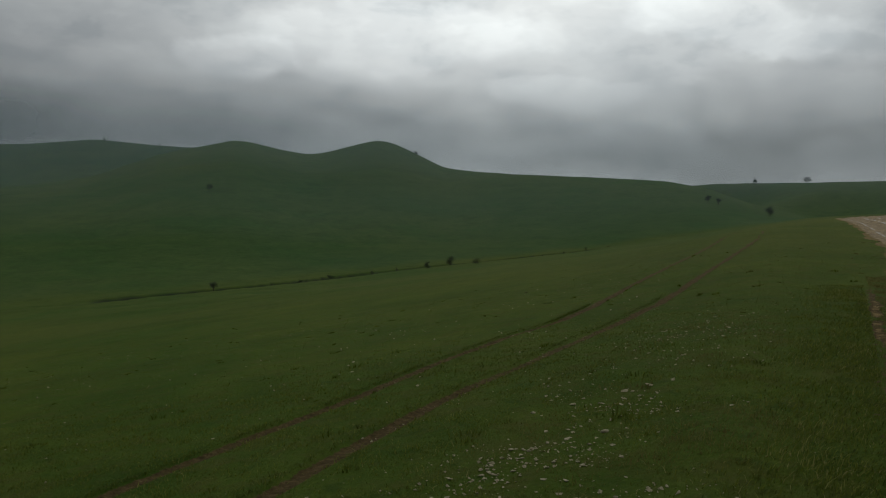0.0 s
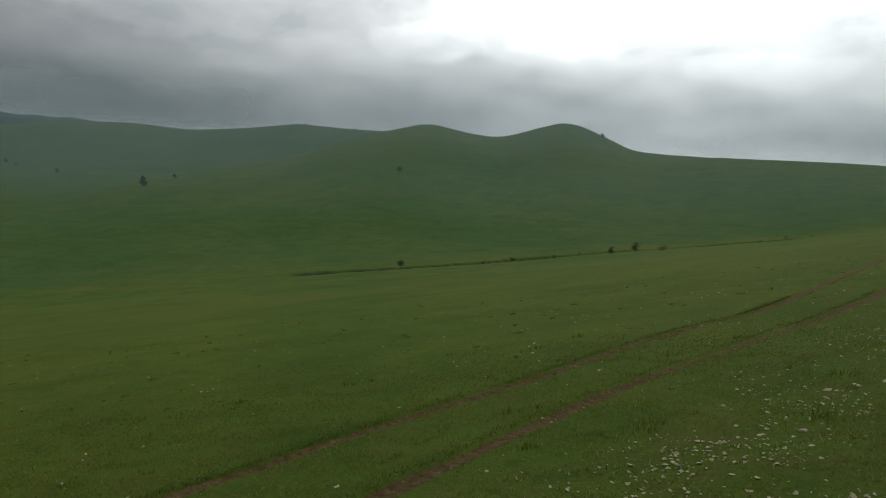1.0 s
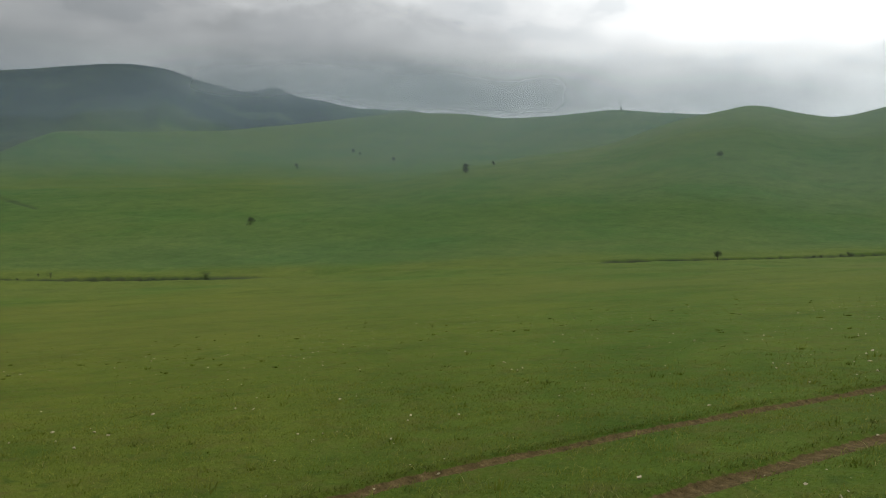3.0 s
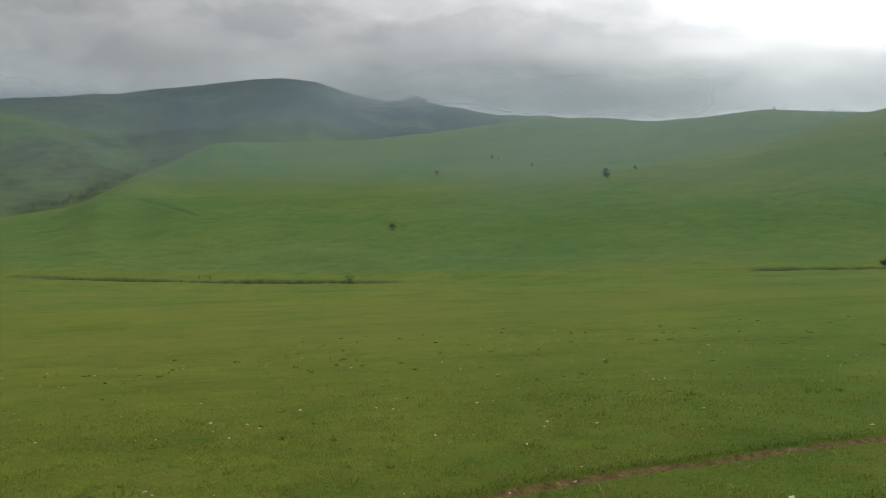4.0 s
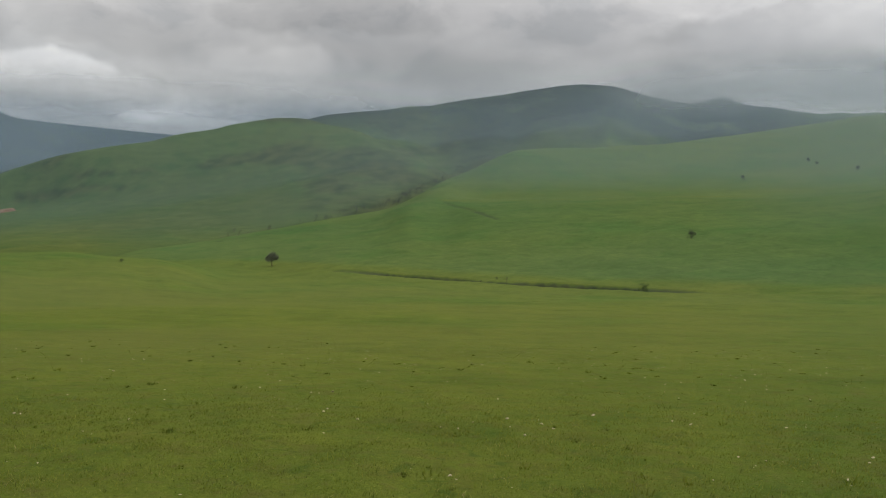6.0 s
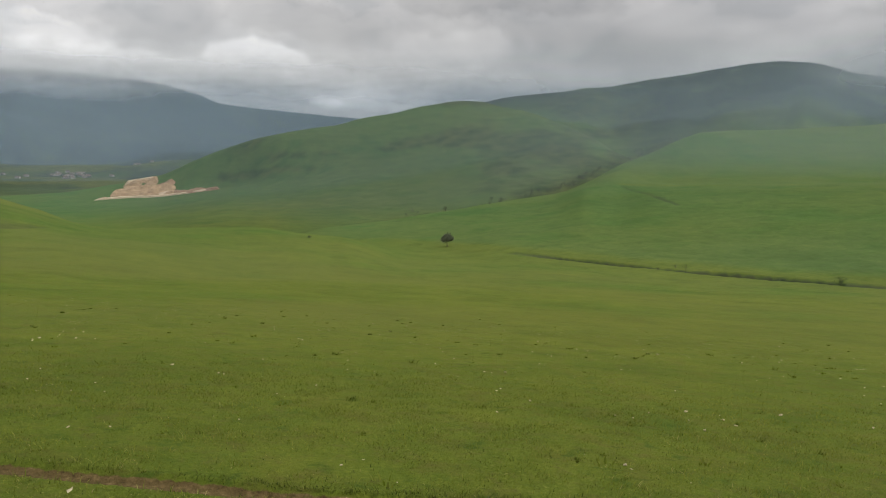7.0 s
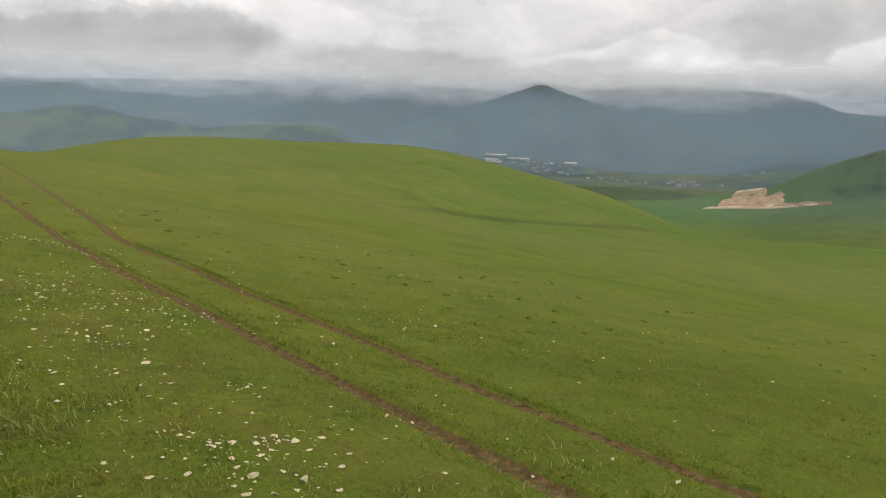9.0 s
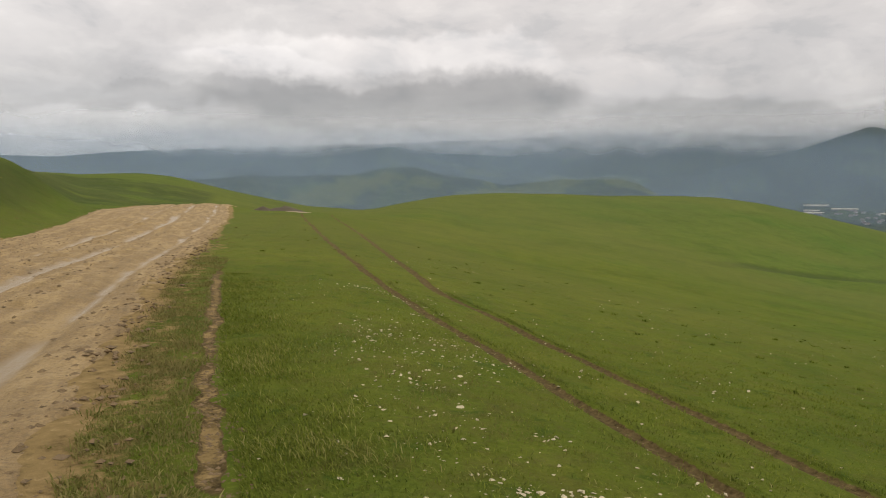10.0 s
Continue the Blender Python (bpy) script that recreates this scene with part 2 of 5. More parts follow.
# ---- the lie of the land: ridges and valleys as bearing, range, elevation seen from the road ----
LAND = {
    "gully_side": [(-39, 120, 1.0), (-30, 120, 0.45), (-25, 120, 0.0), (-22, 122, -0.5), (-19, 130, -1.35), (-13, 150, -2.3), (-7, 155, -3.3), (0, 155, -4.4), (8, 150, -5.7), (14, 145, -6.5)],
    "gully": [(-38, 310, 0.9), (-25, 290, 0.1), (-22, 285, -0.4), (-18.4, 275, -1.1), (-14.7, 262, -1.7), (-10.8, 252, -2.4), (-6.8, 243, -2.95), (-2.8, 235, -3.5), (5.5, 213, -4.55), (13.7, 196, -5.5),
              (21.4, 189, -6.2), (29, 185, -6.8), (39, 185, -7.7), (56, 205, -8.25), (66, 225, -7.9), (75, 260, -7.25), (79.5, 300, -6.98), (84, 330, -6.65), (88.5, 345, -6.55), (91, 350, -6.55), (97, 370, -6.4), (102, 420, -6.4)],
    "spur": [(-27, 380, -0.4), (-22, 390, 0.9), (-18.5, 400, 2.05), (-16, 410, 2.5), (-10.6, 440, 2.7), (-6.6, 460, 2.85), (-2.6, 500, 3.0), (-0.1, 545, 3.25), (2, 570, 4.2), (3.6, 590, 4.9),
             (4.9, 600, 5.08), (6.5, 595, 4.66), (8.6, 580, 4.05), (9.8, 575, 3.92), (11.4, 570, 4.12), (13.8, 565, 4.62), (14.9, 560, 4.7), (16.5, 550, 4.32), (18.4, 540, 3.9), (20.1, 530, 3.42),
             (21.8, 520, 2.75), (23.6, 510, 2.05), (25.4, 500, 1.65), (27.3, 495, 1.3), (29.9, 485, 0.95), (32.6, 475, 0.36),
             (35, 465, -0.13), (39, 455, -0.95), (43, 450, -1.35), (51, 450, -1.72), (57.5, 460, -2.05), (63, 480, -2.25), (67, 500, -2.3)],
    "spur_back": [(-20, 450, 0.4), (-8, 560, 1.4), (5, 740, 1.6), (15, 700, 2.4), (20, 670, 1.55), (25, 620, 0.7), (30, 600, 0.2), (35, 560, -0.5), (43, 525, -1.30), (57, 540, -1.80), (64, 560, -2.1)],
    "right_ridge": [(-38, 470, 2.7), (-27, 480, 2.56), (-21.8, 490, 2.46), (-18.2, 500, 2.27), (-14, 520, 1.9)],
    "upper": [(16, 900, 4.15), (20.1, 900, 4.25), (23.7, 900, 4.42), (27.3, 930, 3.97), (31.2, 980, 3.57), (35.1, 1050, 3.85), (39.2, 1100, 3.75), (43.2, 1100, 3.18), (47.3, 1050, 2.58), (51.4, 950, 2.08),
              (57.3, 850, 1.72), (60, 800, 1.75), (62, 760, 1.6), (63.6, 720, 0.93), (65.3, 690, 0.08), (67.3, 650, -0.75), (69, 615, -1.7), (71.3, 575, -2.8), (75, 525, -3.55), (79, 480, -4.35), (83.4, 450, -5.1), (87.5, 435, -5.6)],
    "upper_fall": [(0, 1500, 0.5), (15, 1300, 1.5), (25, 1300, 1.6), (35, 1400, 2.4), (43, 1450, 2.2), (49, 1300, 1.2), (57, 1150, 0.1)],
    "back_valley": [(58, 1120, -0.1), (62, 960, -0.4), (66, 830, -1.75), (70, 740, -3.1), (75, 660, -4.4), (80, 600, -5.5), (85, 560, -6.2), (90, 540, -6.4), (96, 540, -6.2), (103, 540, -6.0)],
    "swell": [(88.5, 268, -6.15), (91, 262, -5.95), (93.2, 262, -5.65), (97.3, 270, -5.57), (102, 290, -5.6)],
    "front_hill": [(66.4, 960, -0.7), (68.2, 1050, 0.4), (70.6, 1200, 1.75), (73.4, 1350, 2.85), (76, 1430, 3.42), (77.2, 1450, 3.55), (79.4, 1450, 3.55), (82.6, 1380, 2.97), (83.5, 1350, 2.65), (86, 1310, 2.25),
                   (87.6, 1290, 1.75), (89.3, 1260, 1.5), (91.6, 1250, 1.13), (93.5, 1265, 0.7), (95.5, 1290, 0.0), (98.1, 1310, -1.13), (99.3, 1320, -1.75), (100.5, 1320, -2.2), (103, 1320, -2.65), (106, 1320, -3.2)],
    "front_fold": [(70, 830, -1.7), (74, 900, -0.9), (77, 960, -0.5), (80, 980, -0.9), (84, 1000, -1.45), (88, 1020, -2.0), (92, 1070, -2.45), (94.5, 1130, -2.7), (96, 1150, -2.95), (98, 1165, -3.2), (100, 1180, -3.45), (102, 1170, -3.6), (105, 1180, -3.8)],
    "front_back": [(64, 1250, -0.2), (68, 1400, -0.2), (73, 1620, 1.9), (79, 1760, 2.3), (84, 1720, 1.3), (90, 1700, -0.3), (98, 1560, -2.4)],
    "mountain": [(33.5, 1650, 3.2), (36, 1750, 3.85), (39.4, 1900, 4.1), (43, 2100, 4.3), (46, 2350, 4.5), (47.3, 2480, 4.75), (47.9, 2500, 5.3), (48.6, 2500, 4.95), (49.9, 2480, 4.6), (53.2, 2420, 5.27),
                 (55.2, 2400, 5.85), (57.3, 2400, 6.02), (59.3, 2370, 5.9), (63.5, 2250, 5.33), (67.5, 2150, 4.8), (69.5, 2100, 4.7), (71.4, 2080, 4.28), (75.3, 2020, 3.95), (77, 2000, 3.6), (80, 2000, 2.6)],
    "mountain_fall": [(36, 2500, 1.5), (46, 3100, 2.2), (57, 3100, 2.5), (66, 3000, 2.0), (75, 2600, 1.2), (82, 2300, 0.3), (89, 2200, -1.0)],
    "swale": [(94, 190, -7.0), (103, 165, -6.4), (108, 155, -5.9), (114, 145, -5.4), (119, 140, -4.95), (124, 130, -4.2), (132, 118, -3.0), (140, 110, -2.0)],
    "near_left": [(103.5, 300, -5.5), (105.2, 297, -5.15), (107.6, 290, -4.15), (111.4, 280, -2.85), (115.2, 270, -1.83), (118.7, 258, -0.9), (122, 250, -0.2), (125.2, 243, 0.2),
                  (128, 235, 0.32), (133.3, 218, 0.3), (139.4, 198, 0.53), (143.5, 185, 0.4), (146, 172, 0.04), (149.3, 155, -0.7), (151.8, 140, -0.85), (154.2, 125, -0.75)],
    "near_left_fall": [(110, 500, -5.2), (122, 460, -4.2), (135, 400, -3.6), (146, 330, -3.4), (153, 260, -3.2)],
    "hill_south": [(154, 150, -0.55), (157.4, 155, 0.05), (159.7, 160, 0.56), (161.6, 160, 1.0), (163.4, 160, 1.42), (165.3, 160, 1.58), (167, 155, 1.57), (169, 150, 1.4), (172, 140, 1.5), (176, 130, 2.0)],
    "hill_south_fall": [(153, 270, -3.0), (160, 360, -2.0), (170, 420, -1.0), (182, 500, -1.0)],
    "road_crest": [(156, 72, -0.85), (158.5, 72, -0.75), (160, 72, -0.38), (163.5, 70, -0.45), (167, 66, -0.6), (169, 62, -0.3)],
    "crest_back": [(156, 86, -1.15), (160, 88, -1.0), (164, 88, -0.9), (168, 86, -0.4)],
    "quarry_back": [(97, 1500, -2.6), (100, 1550, -2.9), (108, 1600, -3.1)],
    "valley_side": [(104, 800, -5.2), (112, 900, -4.6), (122, 900, -3.9), (135, 900, -3.2), (150, 900, -2.8)],
    "valley_foot": [(112, 1600, -3.0), (125, 1600, -2.8), (140, 1700, -2.4), (160, 1800, -2.2), (180, 1900, -2.2)],
    "river": [(88, 2600, -2.2), (97, 2300, -2.2), (104, 2100, -2.4), (113, 2200, -2.2), (125, 2300, -2.0), (140, 2500, -1.6), (160, 2700, -1.2), (180, 3000, -1)],
    "town_terrace": [(104, 2800, -1.35), (108, 2900, -1.3), (113, 3000, -1.1), (119.5, 3050, -0.85), (126, 3150, -0.7)],
    "terrace_back": [(104, 3220, -0.8), (108, 3230, -0.78), (113, 3240, -0.66), (119.5, 3250, -0.48), (126, 3300, -0.4)],
    "far_mid": [(90, 3300, -0.6), (98, 3400, 0.1), (103, 3500, 0.4), (107, 3550, 0.7), (110.5, 3600, 2.9), (112.5, 3600, 3.75), (114.4, 3600, 4.35), (115.6, 3600, 4.85), (116.8, 3600, 4.4), (118.7, 3600, 3.75), (121.5, 3550, 3.0), (124, 3500, 2.3), (128.3, 3450, 1.5), (133, 3450, 1.4),
                (139.4, 3550, 1.8), (143.5, 3550, 2.3), (146, 3600, 3.2), (148.1, 3600, 3.75), (150.1, 3600, 3.45), (153.4, 3500, 2.5), (157.7, 3450, 2.0), (165, 3500, 1.6), (180, 3500, 1.4)],
    "far_dip": [(90, 3800, -0.2), (100, 3900, 0.5), (110, 3950, 2.2), (115.6, 3950, 3.6), (121, 3950, 2.4), (130, 3900, 0.9), (148, 3950, 2.4), (165, 3900, 1.0), (180, 3900, 1)],
    "far_range": [(86, 4400, 0.5), (89, 4400, 1.0), (91.3, 4400, 1.45), (94.6, 4400, 2.4), (97, 4450, 3.55), (99.5, 4500, 4.25), (103.5, 4500, 4.68), (107.4, 4500, 4.8), (111.2, 4500, 4.55), (114.2, 4450, 4.66),
                  (115.6, 4400, 5.05), (117, 4430, 4.7), (118.5, 4450, 4.3), (122, 4500, 4.4), (127.6, 4500, 4.9), (135.4, 4500, 4.6), (143.5, 4500, 4.25), (151.8, 4550, 3.9), (155.8, 4600, 3.7), (159.7, 4650, 3.52),
                  (163.4, 4700, 3.3), (167, 4700, 3.02), (170.4, 4700, 2.68), (173.6, 4700, 2.64), (182, 4700, 2.5)],
    "far_back": [(80, 4850, 2.2), (86, 4850, 2.2), (90, 4850, 2.5), (94, 4850, 2.8), (98, 4850, 3.2)],
    "behind_near": [(182, 105, 3.4), (195, 110, 5), (215, 140, 8), (265, 150, 9), (300, 200, 5), (318, 230, 3)],
    "behind": [(186, 1500, 3), (235, 1500, 6), (315, 1500, 4)],
}
# the stretch of the profile that a line takes over fades out past its ends over this many degrees
FADE = 6.0


def place(az, r, el):
    """World point at a bearing (degrees left of +y), a range and an elevation from eye height."""
    b = radians(az)
    return (-r * math.sin(b), r * math.cos(b), EYE + r * math.tan(radians(el)))


def bearing(x, y):
    return np.degrees(np.arctan2(-x, y))


def smooth(a, b, x):
    """0 at a, 1 at b, eased; a may be the larger."""
    t = np.clip((x - a) / (b - a), 0, 1)
    return t * t * (3 - 2 * t)


# across the slope: p metres downhill of the walker, q metres along the road
def slope_axes(x, y):
    return -0.914 * x + 0.407 * y, 0.407 * x + 0.914 * y


def from_slope(p, q):
    return -0.914 * p + 0.407 * q, 0.407 * p + 0.914 * q


def road_edge(q):
    """p of the road's downhill edge."""
    return np.interp(q, [-95, -80, -70, -43, -18, -12, -8, -4.7, 0, 40, 110], [-1.0, -3.4, -4.4, -2.9, -2.4, -2.16, -1.9, -1.48, -1.2, -4.0, -6.0])


ROAD_WIDTH = 6.6


def land_near(x, y):
    p, q = slope_axes(x, y)
    base = np.where(q > 0, 0.00025, 0.00014) * np.clip(q, -110, 130) ** 2 * (1 - 0.5 * smooth(4, 14, p))
    z = base - 0.195 * np.maximum(p - 0.4, 0) + 0.068 * 18 * np.log1p(np.exp((np.minimum(p, 400) - 60) / 18)) + 0.03 * smooth(0, 1.5, p)
    bank = road_edge(q) - ROAD_WIDTH - 0.6 - p
    z = z + (1.5 + 0.9 * smooth(-8, -25, q)) * smooth(0, 5.0, bank) + 0.07 * np.maximum(bank - 2, 0)
    bx, by, _ = place(175, 50, 0)
    return z + 1.0 * np.exp(-((x - bx) ** 2 + (y - by) ** 2) / 81)


TABLES = {}


def fbm(x, y, scale, seed, octaves=4):
    """Cheap smooth value noise on a grid, -1 to 1."""
    if seed not in TABLES:
        TABLES[seed] = np.random.RandomState(seed).rand(4, 256, 256) * 2 - 1
    out, amp, tot = np.zeros_like(x), 1.0, 0.0
    for k in range(octaves):
        table = TABLES[seed][k]
        u, v = x / scale + 1000.3, y / scale + 1000.7
        i, j = np.floor(u).astype(int), np.floor(v).astype(int)
        fu, fv = u - i, v - j
        fu, fv = fu * fu * (3 - 2 * fu), fv * fv * (3 - 2 * fv)
        i, j, i1, j1 = i & 255, j & 255, (i + 1) & 255, (j + 1) & 255
        out += amp * ((table[i, j] * (1 - fu) + table[i1, j] * fu) * (1 - fv) + (table[i, j1] * (1 - fu) + table[i1, j1] * fu) * fv)
        tot += amp
        amp *= 0.5
        scale *= 0.47
    return out / tot


def near_reach(az):
    """How far out the slope round the walker goes before the lines of the land take over."""
    down = smooth(-8, 14, az) * (1 - smooth(86, 112, az))     # the long slope down to the gully
    return 62 + 68 * down - 14 * smooth(150, 168, az) * (1 - smooth(176, 200, az))


def pchip(xk, yk, x):
    """Smooth curve through the knots with no swings past them."""
    h, d = np.diff(xk), np.diff(yk) / np.diff(xk)
    m = np.zeros_like(yk)
    m[0], m[-1] = d[0], d[-1]
    same = d[:-1] * d[1:] > 0
    w1, w2 = 2 * h[1:] + h[:-1], h[1:] + 2 * h[:-1]
    safe0, safe1 = np.where(same, d[:-1], 1), np.where(same, d[1:], 1)
    m[1:-1] = np.where(same, (w1 + w2) / (w1 / safe0 + w2 / safe1), 0)
    i = np.clip(np.searchsorted(xk, x) - 1, 0, len(h) - 1)
    t = (x - xk[i]) / h[i]
    return (yk[i] * (1 + 2 * t) * (1 - t) ** 2 + m[i] * h[i] * t * (1 - t) ** 2 + yk[i + 1] * t * t * (3 - 2 * t) + m[i + 1] * h[i] * t * t * (t - 1))


AZ_STEP = 0.25
LAND_AZ = np.arange(-40, 320, AZ_STEP)
LAND_R = np.geomspace(30, 5100, 620)


def land_table():
    """Heights on rays from the walker: each line of the land gives every ray that it crosses one knot."""
    table = np.empty((len(LAND_AZ), len(LAND_R)))
    lines = []
    for line in LAND.values():
        az, r, el = (np.array(c, float) for c in zip(*line))
        lines.append((az, r, EYE + r * np.tan(np.radians(el))))
    for k, a in enumerate(LAND_AZ):
        rs = float(near_reach(np.array(a)))
        rr = np.array([rs * 0.7, rs * 0.85, rs])
        b = radians(a)
        zz = land_near(-rr * math.sin(b), rr * math.cos(b))
        knots = sorted([*zip(rr, zz), (5200.0, -40.0)])
        whole, partly = [], []
        for az, r, z in lines:
            past = max(az[0] - a, a - az[-1])
            rk = float(np.interp(a, az, r))
            if past < FADE and rk > rs * 1.12:
                (whole if past <= 0 else partly).append((rk, float(np.interp(a, az, z)), past))
        for rk, zk, _ in whole:
            if min(abs(rk - p[0]) for p in knots) > 0.015 * rk:
                knots = sorted(knots + [(rk, zk)])
        kr, kz = (np.array(c) for c in zip(*knots))
        for rk, zk, past in partly:
            zs = float(pchip(kr, kz, np.array([rk]))[0])
            w = 1 - float(smooth(0, FADE, past))
            if min(abs(rk - p[0]) for p in knots) > 0.04 * rk:
                knots = sorted(knots + [(rk, w * zk + (1 - w) * zs)])
        kr, kz = (np.array(c) for c in zip(*knots))
        table[k] = pchip(kr, kz, np.clip(LAND_R, kr[0], kr[-1]))
    for _ in range(5):      # ease the creases between neighbouring rays
        table = 0.25 * np.roll(table, 1, 0) + 0.5 * table + 0.25 * np.roll(table, -1, 0)
    return table


LAND_Z = land_table()


def land_far(x, y):
    r, az = np.hypot(x, y), np.degrees(np.arctan2(-x, y))
    u = np.mod(az + 40, 360) / AZ_STEP
    v = np.clip(np.log(np.maximum(r, 30.0) / 30) / math.log(5100 / 30) * (len(LAND_R) - 1), 0, len(LAND_R) - 1.001)
    i, j = np.floor(u).astype(int), np.floor(v).astype(int)
    fu, fv = u - i, v - j
    n = len(LAND_AZ)
    i, i1 = i % n, (i + 1) % n
    return (LAND_Z[i, j] * (1 - fu) + LAND_Z[i1, j] * fu) * (1 - fv) + (LAND_Z[i, j + 1] * (1 - fu) + LAND_Z[i1, j + 1] * fu) * fv


def land(x, y):
    """Height of the land, with neither ruts nor road bed."""
    x, y = np.asarray(x, float), np.asarray(y, float)
    r = np.hypot(x, y)
    reach = near_reach(bearing(x, y))
    k = smooth(0.72 * reach, reach, r)
    z = land_near(x, y) * (1 - k) + land_far(x, y) * k
    z = z + 0.10 * fbm(x, y, 14, 3) * smooth(2, 12, r) + 0.03 * fbm(x, y, 1.6, 4) * smooth(0.5, 3, r) * (1 - smooth(60, 160, r))
    ridges = 1 - np.abs(fbm(x, y, 700, 7)) * 2.2
    back = smooth(84, 94, bearing(x, y)) + smooth(-150, -170, bearing(x, y))
    z = z + (ridges - 0.45) * 46 * back * smooth(2300, 3200, r) * (1 - 0.75 * smooth(3350, 3500, r)) * (1 - smooth(4050, 4380, r)) + 0.5 * fbm(x, y, 45, 8) * smooth(70, 130, r)
    # gullies down the mountain's face
    z = z - 26 * np.maximum(0, 0.5 - np.abs(fbm(x, y, 420, 9)) * 2.4) * smooth(1000, 1700, r) * (1 - smooth(2000, 2200, r)) * (1 - back)
    return z + fbm(x, y, 90, 5) * 1.2 * smooth(120, 500, r) + fbm(x, y, 330, 6) * 5 * smooth(900, 2600, r)


def sight(az, el):
    """Range at which a level line of sight lifted by el meets the land on that bearing."""
    r = np.geomspace(20, 5000, 1600)
    b = radians(az)
    h = land(-r * math.sin(b), r * math.cos(b)) - EYE - r * math.tan(radians(el))
    hit = np.nonzero(h >= 0)[0]
    return float(r[hit[0]]) if len(hit) else float(r[int(np.argmax(h / r))])


# two wheel ruts across the grass, p as a function of q, and one narrow one on the verge
def rut_far(q):
    return np.interp(q, [-49, -25.6, -16.6, -14.1, -12.5, -10.8, -9.0, -7.9, -6.4, -5.4, -4.5, -3.7, -2.9, -2.4, -1.3, 2.8, 5.2, 7.1, 8.9, 11, 13.9, 15.8, 19.1, 28.7, 54.8],
                     [4.2, 3.42, 3.05, 3.45, 3.6, 3.76, 3.82, 3.92, 3.96, 4.07, 4.18, 4.27, 4.38, 4.45, 4.76, 5.17, 5.24, 5.16, 5.05, 5.05, 4.72, 4.22, 4.22, 4.5, 4.3])


def rut_near(q):
    return np.interp(q, [-49, -30, -18.6, -14.6, -13.4, -11.3, -9.5, -7.9, -6.5, -5.3, -4.4, -3.2, 3.9, 7.1, 8.8, 10.1, 12.3, 15.1, 18.9, 26, 50.4],
                     [1.3, 1.5, 1.68, 1.89, 2.0, 2.25, 2.38, 2.49, 2.56, 2.67, 2.75, 2.82, 3.46, 3.5, 3.5, 3.27, 2.97, 2.58, 2.44, 2.35, 1.71])


def rut_verge(q):
    return np.interp(q, [-16, -9.8, -6.5, -4.5, 0, 6, 13.6, 23], [-1.5, -1.12, -0.85, -0.62, -0.5, -0.8, -1.3, -1.85])


def band(d, half):
    return 1 - smooth(half * 0.55, half * 1.35, np.abs(d))


def verge_rut(x, y):
    p, q = slope_axes(x, y)
    wob = 0.11 * fbm(x, y, 1.3, 11) + 0.08 * fbm(x, y, 6, 12) + 0.08 * fbm(x, y, 0.35, 18)
    return band(p - rut_verge(q) + wob, 0.085) * (0.1 + 0.9 * smooth(-0.5, 0.2, fbm(x, y, 0.9, 17))) * (1 - smooth(14, 24, np.abs(q)))


def soil_mask(x, y, shallow=1.0):
    p, q = slope_axes(x, y)
    wob = 0.05 * fbm(x, y, 1.3, 11)
    gaps = smooth(-0.4, 0.1, fbm(x, y, 1.5, 13))
    a = band(p - rut_far(q) + wob, 0.145) * (0.78 + 0.22 * gaps)
    b = band(p - rut_near(q) + wob, 0.13) * (0.6 + 0.4 * gaps)
    c = verge_rut(x, y)
    fade = 1 - smooth(45, 110, np.abs(q))
    return np.maximum(np.maximum(a, b) * fade, c * shallow)


def road_mask(x, y):
    p, q = slope_axes(x, y)
    wob = 0.22 * fbm(x, y, 2.5, 21) - 0.2
    e = road_edge(q) + wob
    return smooth(0.0, 0.5, e - p) * smooth(-0.4, 0.2, p - (e - ROAD_WIDTH)) * (q > -84) * (q < 130)


def path_distance(x, y, line):
    """Distance from a line given by bearing, range, with how far along it, 0 to 1."""
    pts = [place(*p) for p in line]
    best, along = np.full(x.shape, 1e18), np.zeros_like(x)
    n = len(pts) - 1
    for i, ((ax, ay, _), (bx, by, _)) in enumerate(zip(pts[:-1], pts[1:])):
        dx, dy = bx - ax, by - ay
        s = np.clip(((x - ax) * dx + (y - ay) * dy) / (dx * dx + dy * dy), 0, 1)
        d2 = (x - ax - s * dx) ** 2 + (y - ay - s * dy) ** 2
        near = d2 < best
        best, along = np.where(near, d2, best), np.where(near, (i + s) / n, along)
    return np.sqrt(best), along


GULLY = [p for p in LAND["gully"] if -14 < p[0] < 77]


def laid(line):
    """Bearings and elevations brought down on to the land."""
    return [(az, sight(az, el), 0) for az, el in line]


DITCH = laid([(67.2, -2.25), (65.4, -2.75), (63.3, -3.5)])
TERRACE = laid([(131, -4.2), (126.5, -4.3), (122, -4.5), (118.7, -4.87), (115.3, -5.05), (111.5, -5.17), (107.6, -5.22)])
SCAR = laid([(83.4, -5.15), (81, -4.8), (79.3, -4.5)])


def cut_mask(x, y):
    """How deep the stream bed, the hillside ditch and the terrace edge are cut, 0 to 1."""
    wob = 3.0 * fbm(x, y, 22, 14)
    d, _ = path_distance(x, y, GULLY)
    worn = 0.25 + 0.75 * smooth(-0.3, 0.25, fbm(x, y, 24, 15))
    az = bearing(x, y)
    gap = (1 - 0.93 * smooth(20, 25, az) * (1 - smooth(47, 51, az))) * (1 - smooth(72, 77, az))
    g = (1 - smooth(0.5, 2.3, np.abs(d + wob))) * worn * gap
    d2, _ = path_distance(x, y, DITCH)
    d2 = np.minimum(d2, path_distance(x, y, SCAR)[0])
    return np.maximum(g, 0.17 * (1 - smooth(0.6, 2.8, d2 + 0.8 * fbm(x, y, 9, 19))))


